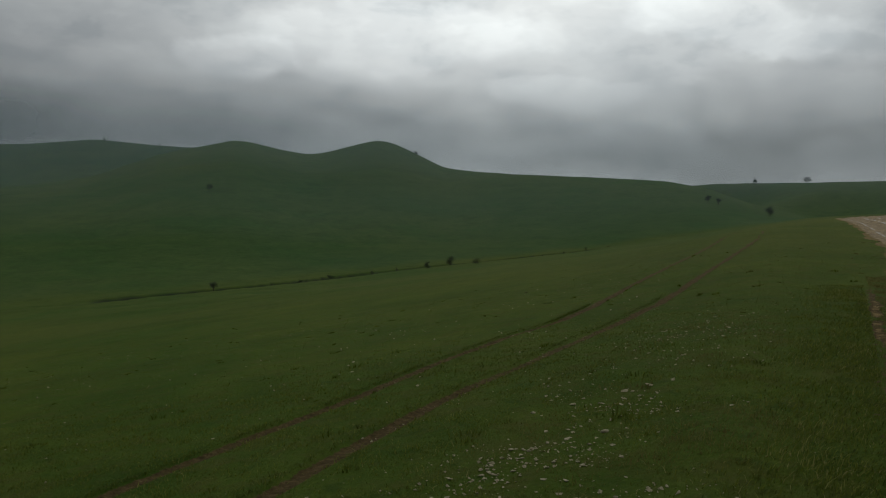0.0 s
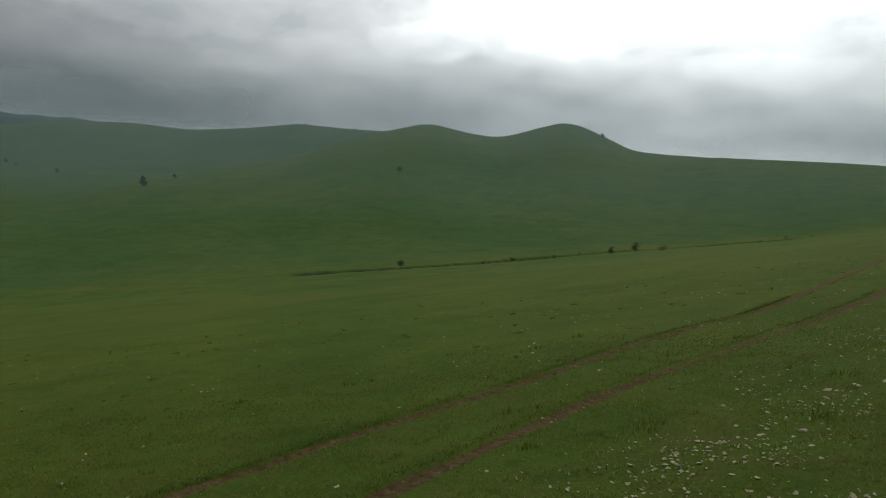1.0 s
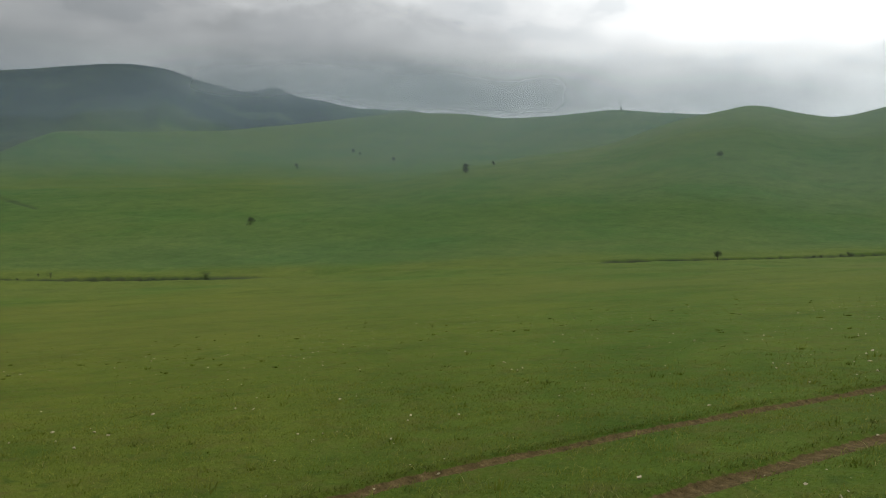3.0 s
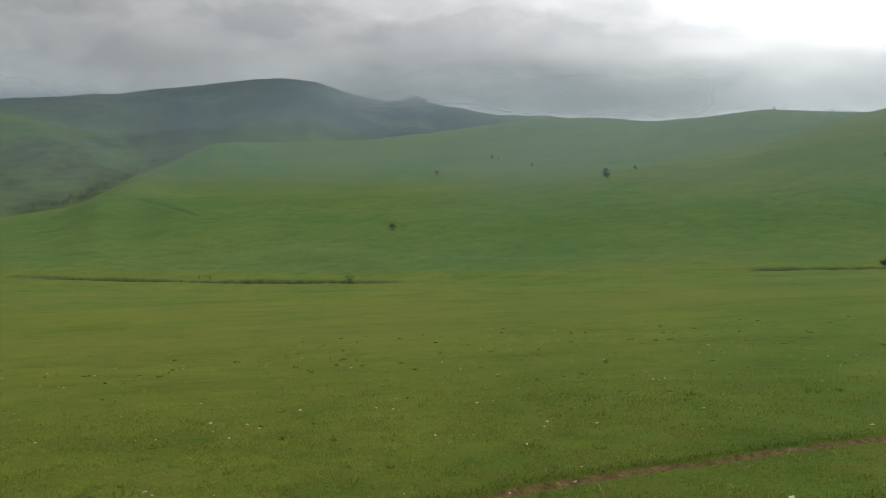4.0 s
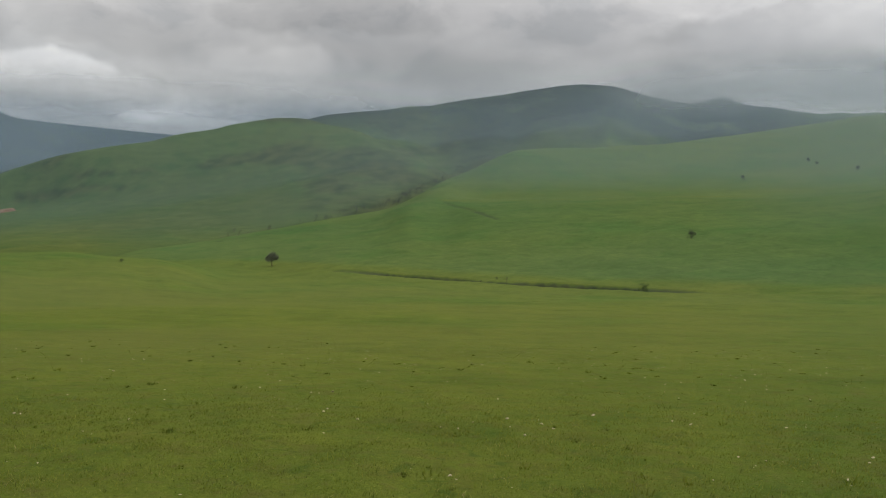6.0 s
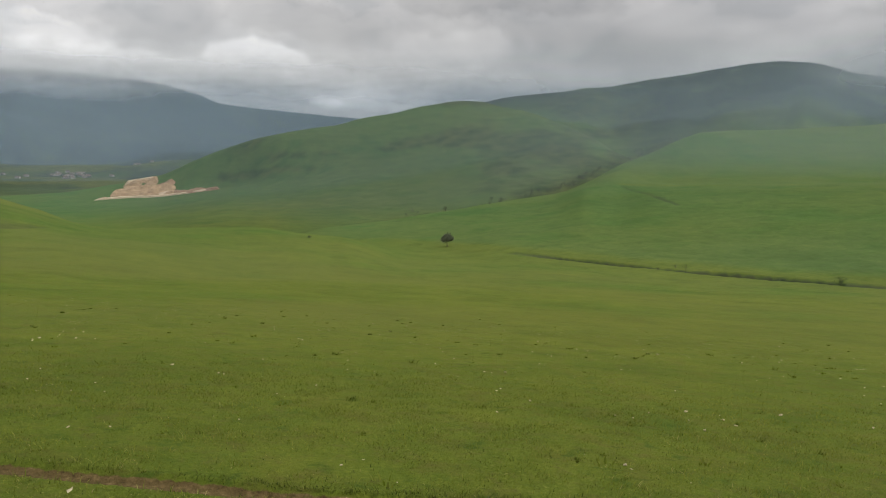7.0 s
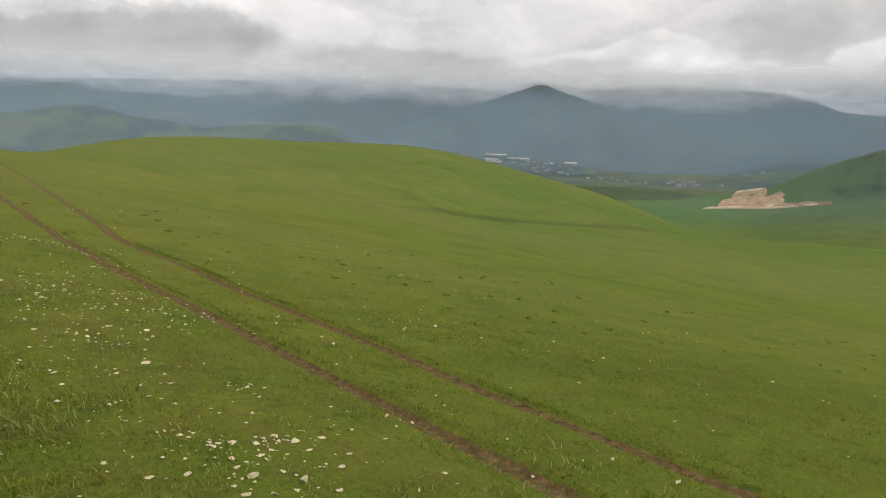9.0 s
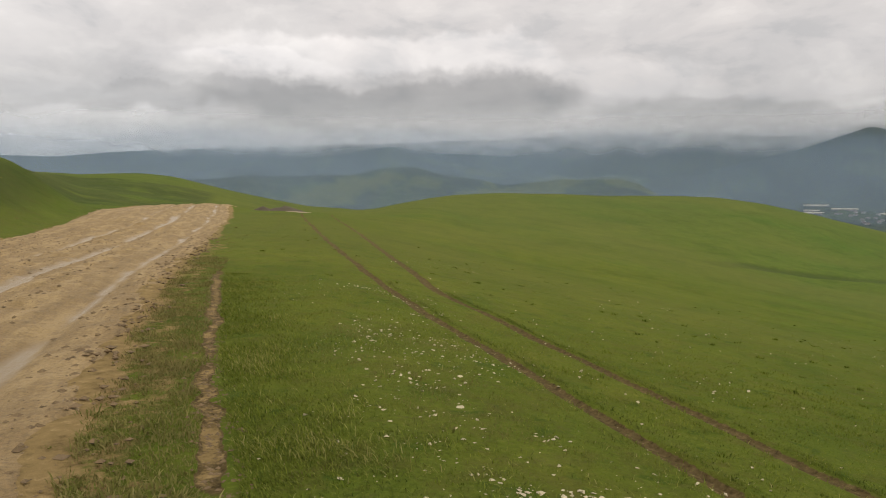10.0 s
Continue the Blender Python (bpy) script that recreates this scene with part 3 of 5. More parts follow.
def terrace_mask(x, y):
    """The old terrace edge along the foot of the near hill."""
    d, s = path_distance(x, y, TERRACE)
    return (1 - smooth(0.8, 3.4, d + 1.2 * fbm(x, y, 12, 16))) * smooth(0.05, 0.45, s)


def verge_mud(x, y):
    """Mud trodden out over the grass along the road's edges."""
    p, q = slope_axes(x, y)
    e = road_edge(q) + 0.45 * fbm(x, y, 3.0, 23)
    w = ROAD_WIDTH * (1 + 0.06 * smooth(15, 60, -q))
    strip = 0.44 * smooth(0.05, -0.25, p - rut_verge(q)) * smooth(0.1, 0.6, 1 - (p - e)) * (np.abs(q) < 26)
    strip = np.maximum(strip, 0.5 * verge_rut(x, y))
    return np.maximum(strip, smooth(0.45, -0.25, p - e)) * smooth(-w - 0.6, -w + 0.2, p - e) * (q > -84) * (q < 130)


def ground_height(x, y):
    return land(x, y) - 0.065 * soil_mask(x, y, 0.3) - 0.16 * road_mask(x, y) - 2.0 * cut_mask(x, y) - 0.3 * terrace_mask(x, y)


# ---- materials ----
def material(name):
    m = bpy.data.materials.new(name)
    m.use_nodes = True
    a, l = nodes_of(m.node_tree)
    out = a("ShaderNodeOutputMaterial")
    bsdf = a("ShaderNodeBsdfPrincipled")
    l(bsdf.outputs[0], out.inputs[0])
    return m, a, l, bsdf, out


def noise_node(a, l, scale, detail=4.0, rough=0.55, source=None, distortion=0.0):
    n = a("ShaderNodeTexNoise", Scale=scale, Detail=detail, Roughness=rough, Distortion=distortion)
    if source is None:
        source = a("ShaderNodeNewGeometry").outputs["Position"]
    l(source, n.inputs["Vector"])
    return n.outputs[0]


def mix_rgb(a, l, fac, c1, c2, blend="MIX"):
    n = a("ShaderNodeMix", data_type="RGBA", blend_type=blend)
    for sock, v in ((n.inputs[0], fac), (n.inputs[6], c1), (n.inputs[7], c2)):
        if isinstance(v, (int, float)):
            sock.default_value = v
        elif isinstance(v, tuple):
            sock.default_value = (*v, 1)
        else:
            l(v, sock)
    return n.outputs[2]


def bump(a, l, height, strength, distance, bsdf):
    n = a("ShaderNodeBump", Strength=strength, Distance=distance)
    l(height, n.inputs["Height"])
    l(n.outputs[0], bsdf.inputs["Normal"])


def ground_material():
    m, a, l, bsdf, out = material("meadow")
    pos = a("ShaderNodeNewGeometry").outputs["Position"]
    fine = noise_node(a, l, 20.0, 6, 0.75, pos)
    mid = noise_node(a, l, 0.8, 7, 0.68, pos)
    big = noise_node(a, l, 0.028, 5, 0.6, pos)
    huge = noise_node(a, l, 0.006, 4, 0.55, pos)
    g = ramp(a, [(0.30, (0.026, 0.042, 0.005)), (0.5, (0.088, 0.116, 0.014)), (0.70, (0.185, 0.205, 0.034))])
    l(fine, g.inputs[0])
    g2 = ramp(a, [(0.3, (0.060, 0.102, 0.010)), (0.55, (0.100, 0.132, 0.015)), (0.75, (0.146, 0.155, 0.024))])
    l(mid, g2.inputs[0])
    grass = mix_rgb(a, l, 0.55, g.outputs[0], g2.outputs[0])
    g3 = ramp(a, [(0.35, (0.75, 0.95, 0.85)), (0.5, (1.0, 1.0, 1.0)), (0.68, (1.14, 1.06, 1.08))])
    l(big, g3.inputs[0])
    grass = mix_rgb(a, l, 0.8, grass, g3.outputs[0], "MULTIPLY")
    blotch = ramp(a, [(0.34, (0.70, 0.76, 0.70)), (0.5, (1.0, 1.0, 1.0)), (0.64, (1.24, 1.15, 1.16))])
    l(noise_node(a, l, 0.13, 6, 0.6, pos, 0.5), blotch.inputs[0])
    grass = mix_rgb(a, l, 0.5, grass, blotch.outputs[0], "MULTIPLY")
    tussock = ramp(a, [(0.32, (0.74, 0.82, 0.76)), (0.5, (1.0, 1.0, 1.0)), (0.68, (1.18, 1.10, 1.10))])
    l(noise_node(a, l, 0.42, 7, 0.66, pos, 0.6), tussock.inputs[0])
    grass = mix_rgb(a, l, 0.55, grass, tussock.outputs[0], "MULTIPLY")
    g4 = ramp(a, [(0.36, (0.72, 0.92, 0.95)), (0.6, (1.03, 1.01, 1.10))])
    l(huge, g4.inputs[0])
    grass = mix_rgb(a, l, 0.7, grass, g4.outputs[0], "MULTIPLY")
    # trodden lines and thicker grass that follow the slopes
    flat = a("ShaderNodeMapping")
    flat.inputs["Scale"].default_value = (0.012, 0.012, 0.34)
    l(pos, flat.inputs[0])
    lines = ramp(a, [(0.34, (0.82, 0.88, 0.84)), (0.5, (1.0, 1.0, 1.0)), (0.66, (1.17, 1.11, 1.12))])
    l(noise_node(a, l, 1.0, 7, 0.62, flat.outputs[0], 0.4), lines.inputs[0])
    grass = mix_rgb(a, l, 0.42, grass, lines.outputs[0], "MULTIPLY")
    # thin, worn sward where the soil shows through
    worn = ramp(a, [(0.50, (0, 0, 0)), (0.66, (1, 1, 1))])
    l(noise_node(a, l, 4.5, 9, 0.74, pos), worn.inputs[0])
    thin = a("ShaderNodeMath", operation="MULTIPLY")
    l(worn.outputs[0], thin.inputs[0])
    thin.inputs[1].default_value = 0.4
    grass = mix_rgb(a, l, thin.outputs[0], grass, (0.105, 0.088, 0.030))
    # last year's stalks and trodden tufts
    stale = ramp(a, [(0.47, (0, 0, 0)), (0.64, (0.40, 0.40, 0.40))])
    l(noise_node(a, l, 1.7, 8, 0.72, pos, 0.3), stale.inputs[0])
    grass = mix_rgb(a, l, stale.outputs[0], grass, (0.100, 0.088, 0.022))
    lushspot = ramp(a, [(0.56, (0, 0, 0)), (0.66, (0.6, 0.6, 0.6))])
    l(noise_node(a, l, 2.6, 6, 0.66, pos, 0.5), lushspot.inputs[0])
    grass = mix_rgb(a, l, lushspot.outputs[0], grass, (0.040, 0.078, 0.010))
    # thicker sward over the gully; its blue also holds distance haze in the colour
    lush_or_haze = a("ShaderNodeAttribute", attribute_name="lush_or_haze").outputs["Fac"]
    grass = mix_rgb(a, l, lush_or_haze, grass, mix_rgb(a, l, 1.0, grass, (0.66, 0.94, 2.1), "MULTIPLY"))
    # bare trodden soil
    s = ramp(a, [(0.3, (0.040, 0.029, 0.012)), (0.48, (0.098, 0.070, 0.029)), (0.62, (0.150, 0.108, 0.048)), (0.76, (0.34, 0.27, 0.16))])
    l(noise_node(a, l, 14.0, 6, 0.7, pos), s.inputs[0])
    soil = a("ShaderNodeAttribute", attribute_name="soil").outputs["Fac"]
    ragged = a("ShaderNodeMath", operation="MULTIPLY_ADD")
    l(noise_node(a, l, 11.0, 6, 0.7, pos), ragged.inputs[0])
    ragged.inputs[1].default_value = 0.9
    l(soil, ragged.inputs[2])
    crisp = a("ShaderNodeMapRange", interpolation_type="SMOOTHSTEP")
    crisp.inputs[1].default_value, crisp.inputs[2].default_value = 0.82, 0.98
    l(ragged.outputs[0], crisp.inputs[0])
    soil = crisp.outputs[0]
    base = mix_rgb(a, l, soil, grass, s.outputs[0])
    mud = a("ShaderNodeAttribute", attribute_name="mud").outputs["Fac"]
    patchy = a("ShaderNodeMath", operation="MULTIPLY_ADD")
    l(noise_node(a, l, 3.5, 8, 0.72, pos), patchy.inputs[0])
    patchy.inputs[1].default_value = 1.3
    l(mud, patchy.inputs[2])
    mudcut = a("ShaderNodeMapRange", interpolation_type="SMOOTHSTEP")
    mudcut.inputs[1].default_value, mudcut.inputs[2].default_value = 1.02, 1.2
    l(patchy.outputs[0], mudcut.inputs[0])
    mc = ramp(a, [(0.3, (0.13, 0.091, 0.037)), (0.52, (0.25, 0.176, 0.075)), (0.72, (0.37, 0.27, 0.13))])
    l(noise_node(a, l, 6.0, 8, 0.72, pos), mc.inputs[0])
    base = mix_rgb(a, l, mudcut.outputs[0], base, mc.outputs[0])
    dry = a("ShaderNodeAttribute", attribute_name="dry").outputs["Fac"]
    base = mix_rgb(a, l, dry, base, (0.125, 0.122, 0.038))
    # woods and heath on the far mountains; the woods' blue is haze in the colour
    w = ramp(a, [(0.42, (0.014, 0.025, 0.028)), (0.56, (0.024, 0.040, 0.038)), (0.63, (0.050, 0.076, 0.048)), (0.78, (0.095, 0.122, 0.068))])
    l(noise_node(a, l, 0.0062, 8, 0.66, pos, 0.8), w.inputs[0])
    wood_tone = a("ShaderNodeAttribute", attribute_name="wood_tone").outputs["Fac"]
    base = mix_rgb(a, l, wood_tone, base, w.outputs[0])
    heath = a("ShaderNodeAttribute", attribute_name="heath").outputs["Fac"]
    h = ramp(a, [(0.35, (0.016, 0.026, 0.013)), (0.65, (0.060, 0.070, 0.028))])
    l(noise_node(a, l, 0.05, 8, 0.65, pos), h.inputs[0])
    base = mix_rgb(a, l, heath, base, h.outputs[0])
    l(base, bsdf.inputs["Base Color"])
    bsdf.inputs["Roughness"].default_value = 0.95
    bsdf.inputs["Specular IOR Level"].default_value = 0.05
    bump(a, l, noise_node(a, l, 9.0, 7, 0.74, pos), 0.75, 0.085, bsdf)
    return m


def set_attr(mesh, name, values):
    at = mesh.attributes.new(name, "FLOAT", "POINT")
    at.data.foreach_set("value", np.ascontiguousarray(values, dtype=np.float32))


def grid_mesh(name, verts, rows, cols, closed=False):
    """A mesh of rows x cols vertices given row by row."""
    mesh = bpy.data.meshes.new(name)
    i = np.arange(rows * cols).reshape(rows, cols)
    if closed:
        i = np.concatenate([i, i[:, :1]], axis=1)
    quads = np.stack([i[:-1, :-1], i[1:, :-1], i[1:, 1:], i[:-1, 1:]], axis=-1).reshape(-1, 4)
    mesh.vertices.add(len(verts))
    mesh.vertices.foreach_set("co", np.ascontiguousarray(verts, dtype=np.float32).ravel())
    mesh.loops.add(quads.size)
    mesh.loops.foreach_set("vertex_index", quads.ravel().astype(np.int32))
    mesh.polygons.add(len(quads))
    mesh.polygons.foreach_set("loop_start", np.arange(0, quads.size, 4, dtype=np.int32))
    mesh.polygons.foreach_set("use_smooth", np.ones(len(quads), dtype=bool))
    mesh.update(calc_edges=True)
    return mesh


HILL_SCARS = [laid([(74, -3.2), (71.5, -2.55), (70, -1.95), (68.5, -1.15), (67, -0.4), (65.5, 0.2), (64, 0.95)]), laid([(95.8, -2.1), (92.5, -1.7), (89.5, -1.45)]), laid([(92.5, -0.75), (90, -0.45), (87.5, -0.3)]), laid([(84, 0.3), (80.5, 0.75), (76.5, 0.5), (73, 0.1)])]
# paler band along the green hill's shoulder
PALE_SHOULDER = [(67, 512, 0), (57, 478, 0), (48, 468, 0), (40, 470, 0), (33, 490, 0)]


def build_ground():
    az = np.radians(np.concatenate([np.arange(-38, 182, 0.22), np.arange(182, 322, 1.4)]))
    r = np.concatenate([[0.05, 0.3, 0.8, 1.4], np.geomspace(2.0, 45, 300), np.geomspace(45.6, 140, 90), np.geomspace(141, 330, 110), np.geomspace(335, 4950, 220)])
    rr, aa = np.meshgrid(r, az, indexing="ij")
    x, y = -rr * np.sin(aa), rr * np.cos(aa)
    z = ground_height(x, y)
    mesh = grid_mesh("ground", np.stack([x, y, z], -1).reshape(-1, 3), len(r), len(az), closed=True)
    soil = soil_mask(x, y) * (rr < 130)
    b = bearing(x, y)
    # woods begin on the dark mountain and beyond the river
    wood_tone = smooth(1250, 1700, rr + 200 * fbm(x, y, 260, 31)) * smooth(52, 66, np.where(b < -60, b + 360, b) + 0)
    wood_tone = np.maximum(wood_tone, smooth(1350, 1750, rr + 150 * fbm(x, y, 260, 31)) * smooth(38, 46, b))
    wood_tone = wood_tone * (1 - smooth(64, 69, b) * (1 - smooth(1750, 2000, rr)) * (b < 100))
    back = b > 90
    wood_tone = np.where(back, smooth(2500, 3250, rr + 420 * fbm(x, y, 420, 37) + 260 * fbm(x, y, 130, 38)), wood_tone)
    wood_tone = np.maximum(wood_tone, smooth(-0.14, 0.12, fbm(x, y, 120, 39)) * back * smooth(1500, 1800, rr))
    # the woods' blue tone laid evenly over the valley floor for haze
    wood_tone = np.maximum(wood_tone, 0.45 * back * smooth(1450, 1750, rr))
    heath = smooth(0.0, 0.4, fbm(x, y, 190, 32)) * smooth(600, 900, rr) * smooth(58, 66, b) * (1 - smooth(93, 99, b)) * 0.75
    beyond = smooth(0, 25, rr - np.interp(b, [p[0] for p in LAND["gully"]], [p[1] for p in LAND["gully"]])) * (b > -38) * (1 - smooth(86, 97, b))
    lush_or_haze = np.maximum(beyond * (0.75 + 0.25 * fbm(x, y, 120, 33)), smooth(600, 1000, rr) * (b > 80) * 0.9)
    # bluer with range: haze put into the grass colour
    lush_or_haze = np.maximum(lush_or_haze, 0.3 * smooth(50, 200, rr))
    cut = cut_mask(x, y)
    soil = np.maximum(soil, 0.5 * smooth(0.3, 0.8, cut) * smooth(0.0, 0.4, fbm(x, y, 30, 34)) * (b > 48) * (b < 66))
    heath = np.maximum(heath, smooth(0.05, 0.35, cut))
    bank_p, bank_q = slope_axes(x, y)
    heath = np.maximum(heath, 0.5 * smooth(0.3, 2.5, road_edge(bank_q) - ROAD_WIDTH * 1.15 - bank_p) * smooth(-0.8, 0.2, fbm(x, y, 3.5, 36)) * (rr < 130))
    heath = np.maximum(heath, 0.45 * smooth(0.15, 0.7, terrace_mask(x, y)))
    heath = np.maximum(heath, (0.5 + 0.3 * fbm(x, y, 160, 45)) * smooth(1330, 1480, rr) * smooth(94, 99, b))
    dv, _ = path_distance(x, y, LAND["back_valley"])
    heath = np.maximum(heath, 1.0 * (1 - smooth(14, 46, dv + 22 * fbm(x, y, 60, 35))) * smooth(500, 640, rr))
    for scar, wide in zip(HILL_SCARS, (30, 12, 10, 34)):
        ds, _ = path_distance(x, y, scar)
        heath = np.maximum(heath, 0.7 * (1 - smooth(0.3 * wide, wide, ds + 0.7 * wide * fbm(x, y, 45, 42))))
    # duller, thinner grass on the mountain's green foot
    foot = np.interp(b, [p[0] for p in LAND["back_valley"]], [p[1] for p in LAND["back_valley"]])
    heath = np.maximum(heath, (0.30 + 0.18 * fbm(x, y, 260, 44)) * smooth(-30, 60, rr - foot) * smooth(54, 60, b) * (1 - smooth(98, 104, b)))
    dp, _ = path_distance(x, y, PALE_SHOULDER)
    lush_or_haze = lush_or_haze * (1 - 0.85 * np.exp(-(dp / 5.0) ** 2))
    # the stream cut darkened with the woods' tone
    wood_tone = np.maximum(wood_tone, smooth(0.05, 0.4, cut) * (rr < 420))
    ridge, _ = path_distance(x, y, LAND["near_left"])
    dry = 0.28 * (1 - smooth(8, 60, ridge + 25 * fbm(x, y, 26, 40))) * (rr < 400)
    fields = smooth(0.04, 0.2, fbm(x, y, 210, 41)) * smooth(1500, 1900, rr) * (1 - smooth(3250, 3520, rr)) * (b > 90)
    wood_tone = wood_tone * (1 - 0.85 * fields)
    olive = 0.28 * smooth(-0.3, 0.4, fbm(x, y, 38, 43)) * (0.55 + 0.45 * smooth(74, 92, b)) * smooth(10, 40, rr) * (1 - smooth(160, 260, rr))
    set_attr(mesh, "dry", np.maximum(np.maximum(dry, olive), 0.55 * fields).ravel())
    set_attr(mesh, "mud", verge_mud(x, y).ravel())
    set_attr(mesh, "lush_or_haze", np.clip(lush_or_haze, 0, 1).ravel())
    set_attr(mesh, "soil", soil.ravel())
    set_attr(mesh, "wood_tone", wood_tone.ravel())
    set_attr(mesh, "heath", heath.ravel())
    mesh.materials.append(ground_material())
    ob = new("ground", mesh)
    return tagged(ob, "green grazed hill meadow rolling down to far wooded mountains", "meadow", kind="structure")


build_ground()


def road_material():
    m, a, l, bsdf, out = material("wet_dirt")
    pos = a("ShaderNodeNewGeometry").outputs["Position"]
    lane = a("ShaderNodeCombineXYZ")
    l(a("ShaderNodeAttribute", attribute_name="across").outputs["Fac"], lane.inputs[0])
    l(a("ShaderNodeAttribute", attribute_name="along").outputs["Fac"], lane.inputs[1])
    c = ramp(a, [(0.30, (0.112, 0.074, 0.029)), (0.45, (0.235, 0.158, 0.064)), (0.60, (0.335, 0.235, 0.104)), (0.75, (0.46, 0.34, 0.172))])
    streak = a("ShaderNodeMath", operation="MULTIPLY_ADD")
    l(noise_node(a, l, 3.2, 6, 0.62, lane.outputs[0]), streak.inputs[0])
    streak.inputs[1].default_value = 0.6
    half = a("ShaderNodeMath", operation="MULTIPLY")
    l(noise_node(a, l, 2.6, 8, 0.7, pos), half.inputs[0])
    half.inputs[1].default_value = 0.4
    l(half.outputs[0], streak.inputs[2])
    l(streak.outputs[0], c.inputs[0])
    c2 = ramp(a, [(0.3, (0.62, 0.60, 0.58)), (0.6, (1.1, 1.1, 1.1))])
    l(noise_node(a, l, 24.0, 5, 0.7, pos), c2.inputs[0])
    base = mix_rgb(a, l, 0.8, c.outputs[0], c2.outputs[0], "MULTIPLY")
    wet = a("ShaderNodeAttribute", attribute_name="wet").outputs["Fac"]
    # wet tracks: part of the sky's sheen is put into this paler brown
    base = mix_rgb(a, l, wet, base, (0.28, 0.208, 0.115))
    l(base, bsdf.inputs["Base Color"])
    rough = a("ShaderNodeMapRange")
    l(wet, rough.inputs[0])
    rough.inputs[3].default_value, rough.inputs[4].default_value = 0.85, 0.40
    l(rough.outputs[0], bsdf.inputs["Roughness"])
    bump(a, l, noise_node(a, l, 16.0, 7, 0.75, pos), 0.8, 0.05, bsdf)
    return m


def road_surface(x, y, u):
    """Height of the churned road, u metres in from its downhill edge, and the wandering lane coordinate."""
    v = u + 0.16 * fbm(x, y, 7, 41) + 0.05 * fbm(x, y, 1.2, 42)
    rut = np.zeros_like(v)
    for c in (1.05, 2.75, 4.1, 5.6):
        rut = np.maximum(rut, np.exp(-((v - c) / 0.22) ** 2))
    lump = fbm(x, y, 0.35, 43) * (1 - rut)
    churn = np.exp(-((v - 2.0) / 0.5) ** 2) + np.exp(-((v - 3.5) / 0.6) ** 2) + np.exp(-((v - 0.1) / 0.5) ** 2) + 0.8 * np.exp(-((v - 5.0) / 0.5) ** 2)
    z = land(x, y) - 0.02 - 0.10 * rut + 0.10 * churn * (0.4 + fbm(x, y, 0.45, 44)) + 0.045 * lump
    return z, v


def build_road():
    q = np.concatenate([np.linspace(-82, -40, 140), np.linspace(-39.8, 45, 560), np.linspace(45.3, 128, 150)])
    u = np.linspace(-0.5, ROAD_WIDTH + 0.5, 90)
    uu, qq = np.meshgrid(u, q, indexing="xy")
    edge = road_edge(q)[:, None]
    width = 1 + 0.06 * smooth(15, 60, -qq)
    x, y = from_slope(edge - uu * width, qq)
    z, v = road_surface(x, y, uu)
    z = z - 0.2 * smooth(-0.25, 0.25, -uu + 0.12 * fbm(x, y, 0.6, 45)) - 0.25 * smooth(0.0, 0.5, uu - ROAD_WIDTH + 0.15 * fbm(x, y, 1.1, 46))
    wet = smooth(0.8, 1.15, np.exp(-((v - 1.05) / 0.16) ** 2) + 0.6 * fbm(x, y, 1.6, 47) + 0.1)
    wet = np.maximum(wet, smooth(0.8, 1.15, np.exp(-((v - 2.75) / 0.26) ** 2) + 0.6 * fbm(x, y, 3.0, 48) + 0.1))
    wet = np.maximum(wet, smooth(0.85, 1.1, np.exp(-((v - 4.1) / 0.3) ** 2) + 0.5 * fbm(x, y, 4.0, 49)))
    mesh = grid_mesh("road", np.stack([x, y, z], -1).reshape(-1, 3), len(q), len(u))
    set_attr(mesh, "wet", wet.ravel())
    set_attr(mesh, "across", v.ravel())
    set_attr(mesh, "along", (qq * 0.10).ravel())
    mesh.materials.append(road_material())
    tagged(new("road", mesh), "muddy brown dirt road with wet wheel tracks", "dirt road", kind="structure")


build_road()


# ---- things ----
def plain(name, colour, rough=0.85, spread=0.25, scale=3.0, bump_scale=0.0, bump_size=0.05, metal=0.0):
    m, a, l, bsdf, out = material(name)
    dark = tuple(c * (1 - spread) for c in colour)
    light = tuple(min(1.0, c * (1 + spread)) for c in colour)
    r = ramp(a, [(0.3, dark), (0.5, colour), (0.72, light)])
    coord = a("ShaderNodeTexCoord").outputs["Object"]
    l(noise_node(a, l, scale, 6, 0.65, coord), r.inputs[0])
    info = a("ShaderNodeObjectInfo").outputs["Random"]
    v = a("ShaderNodeMapRange")
    v.inputs[3].default_value, v.inputs[4].default_value = 0.82, 1.15
    l(info, v.inputs[0])
    hsv = a("ShaderNodeHueSaturation")
    l(v.outputs[0], hsv.inputs["Value"])
    l(r.outputs[0], hsv.inputs["Color"])
    l(hsv.outputs[0], bsdf.inputs["Base Color"])
    bsdf.inputs["Roughness"].default_value = rough
    bsdf.inputs["Metallic"].default_value = metal
    if bump_scale:
        bump(a, l, noise_node(a, l, bump_scale, 6, 0.7, coord), 0.8, bump_size, bsdf)
    return m


def leaf_material(name, dark, light):
    m, a, l, bsdf, out = material(name)
    r = ramp(a, [(0.0, dark), (1.0, light)], "LINEAR")
    l(a("ShaderNodeNewGeometry").outputs["Random Per Island"], r.inputs[0])
    l(r.outputs[0], bsdf.inputs["Base Color"])
    bsdf.inputs["Roughness"].default_value = 0.7
    bsdf.inputs["Specular IOR Level"].default_value = 0.2
    return m


STONE = plain("limestone", (0.50, 0.435, 0.285), 0.9, 0.25, 14.0, 40.0, 0.01)
EARTH = plain("brown_earth", (0.070, 0.056, 0.034), 0.95, 0.35, 1.2, 6.0, 0.08)
MUD = plain("road_mud", (0.135, 0.090, 0.042), 0.9, 0.35, 8.0)
BARK = plain("bark", (0.075, 0.058, 0.045), 0.95, 0.3, 6.0, 20.0, 0.03)
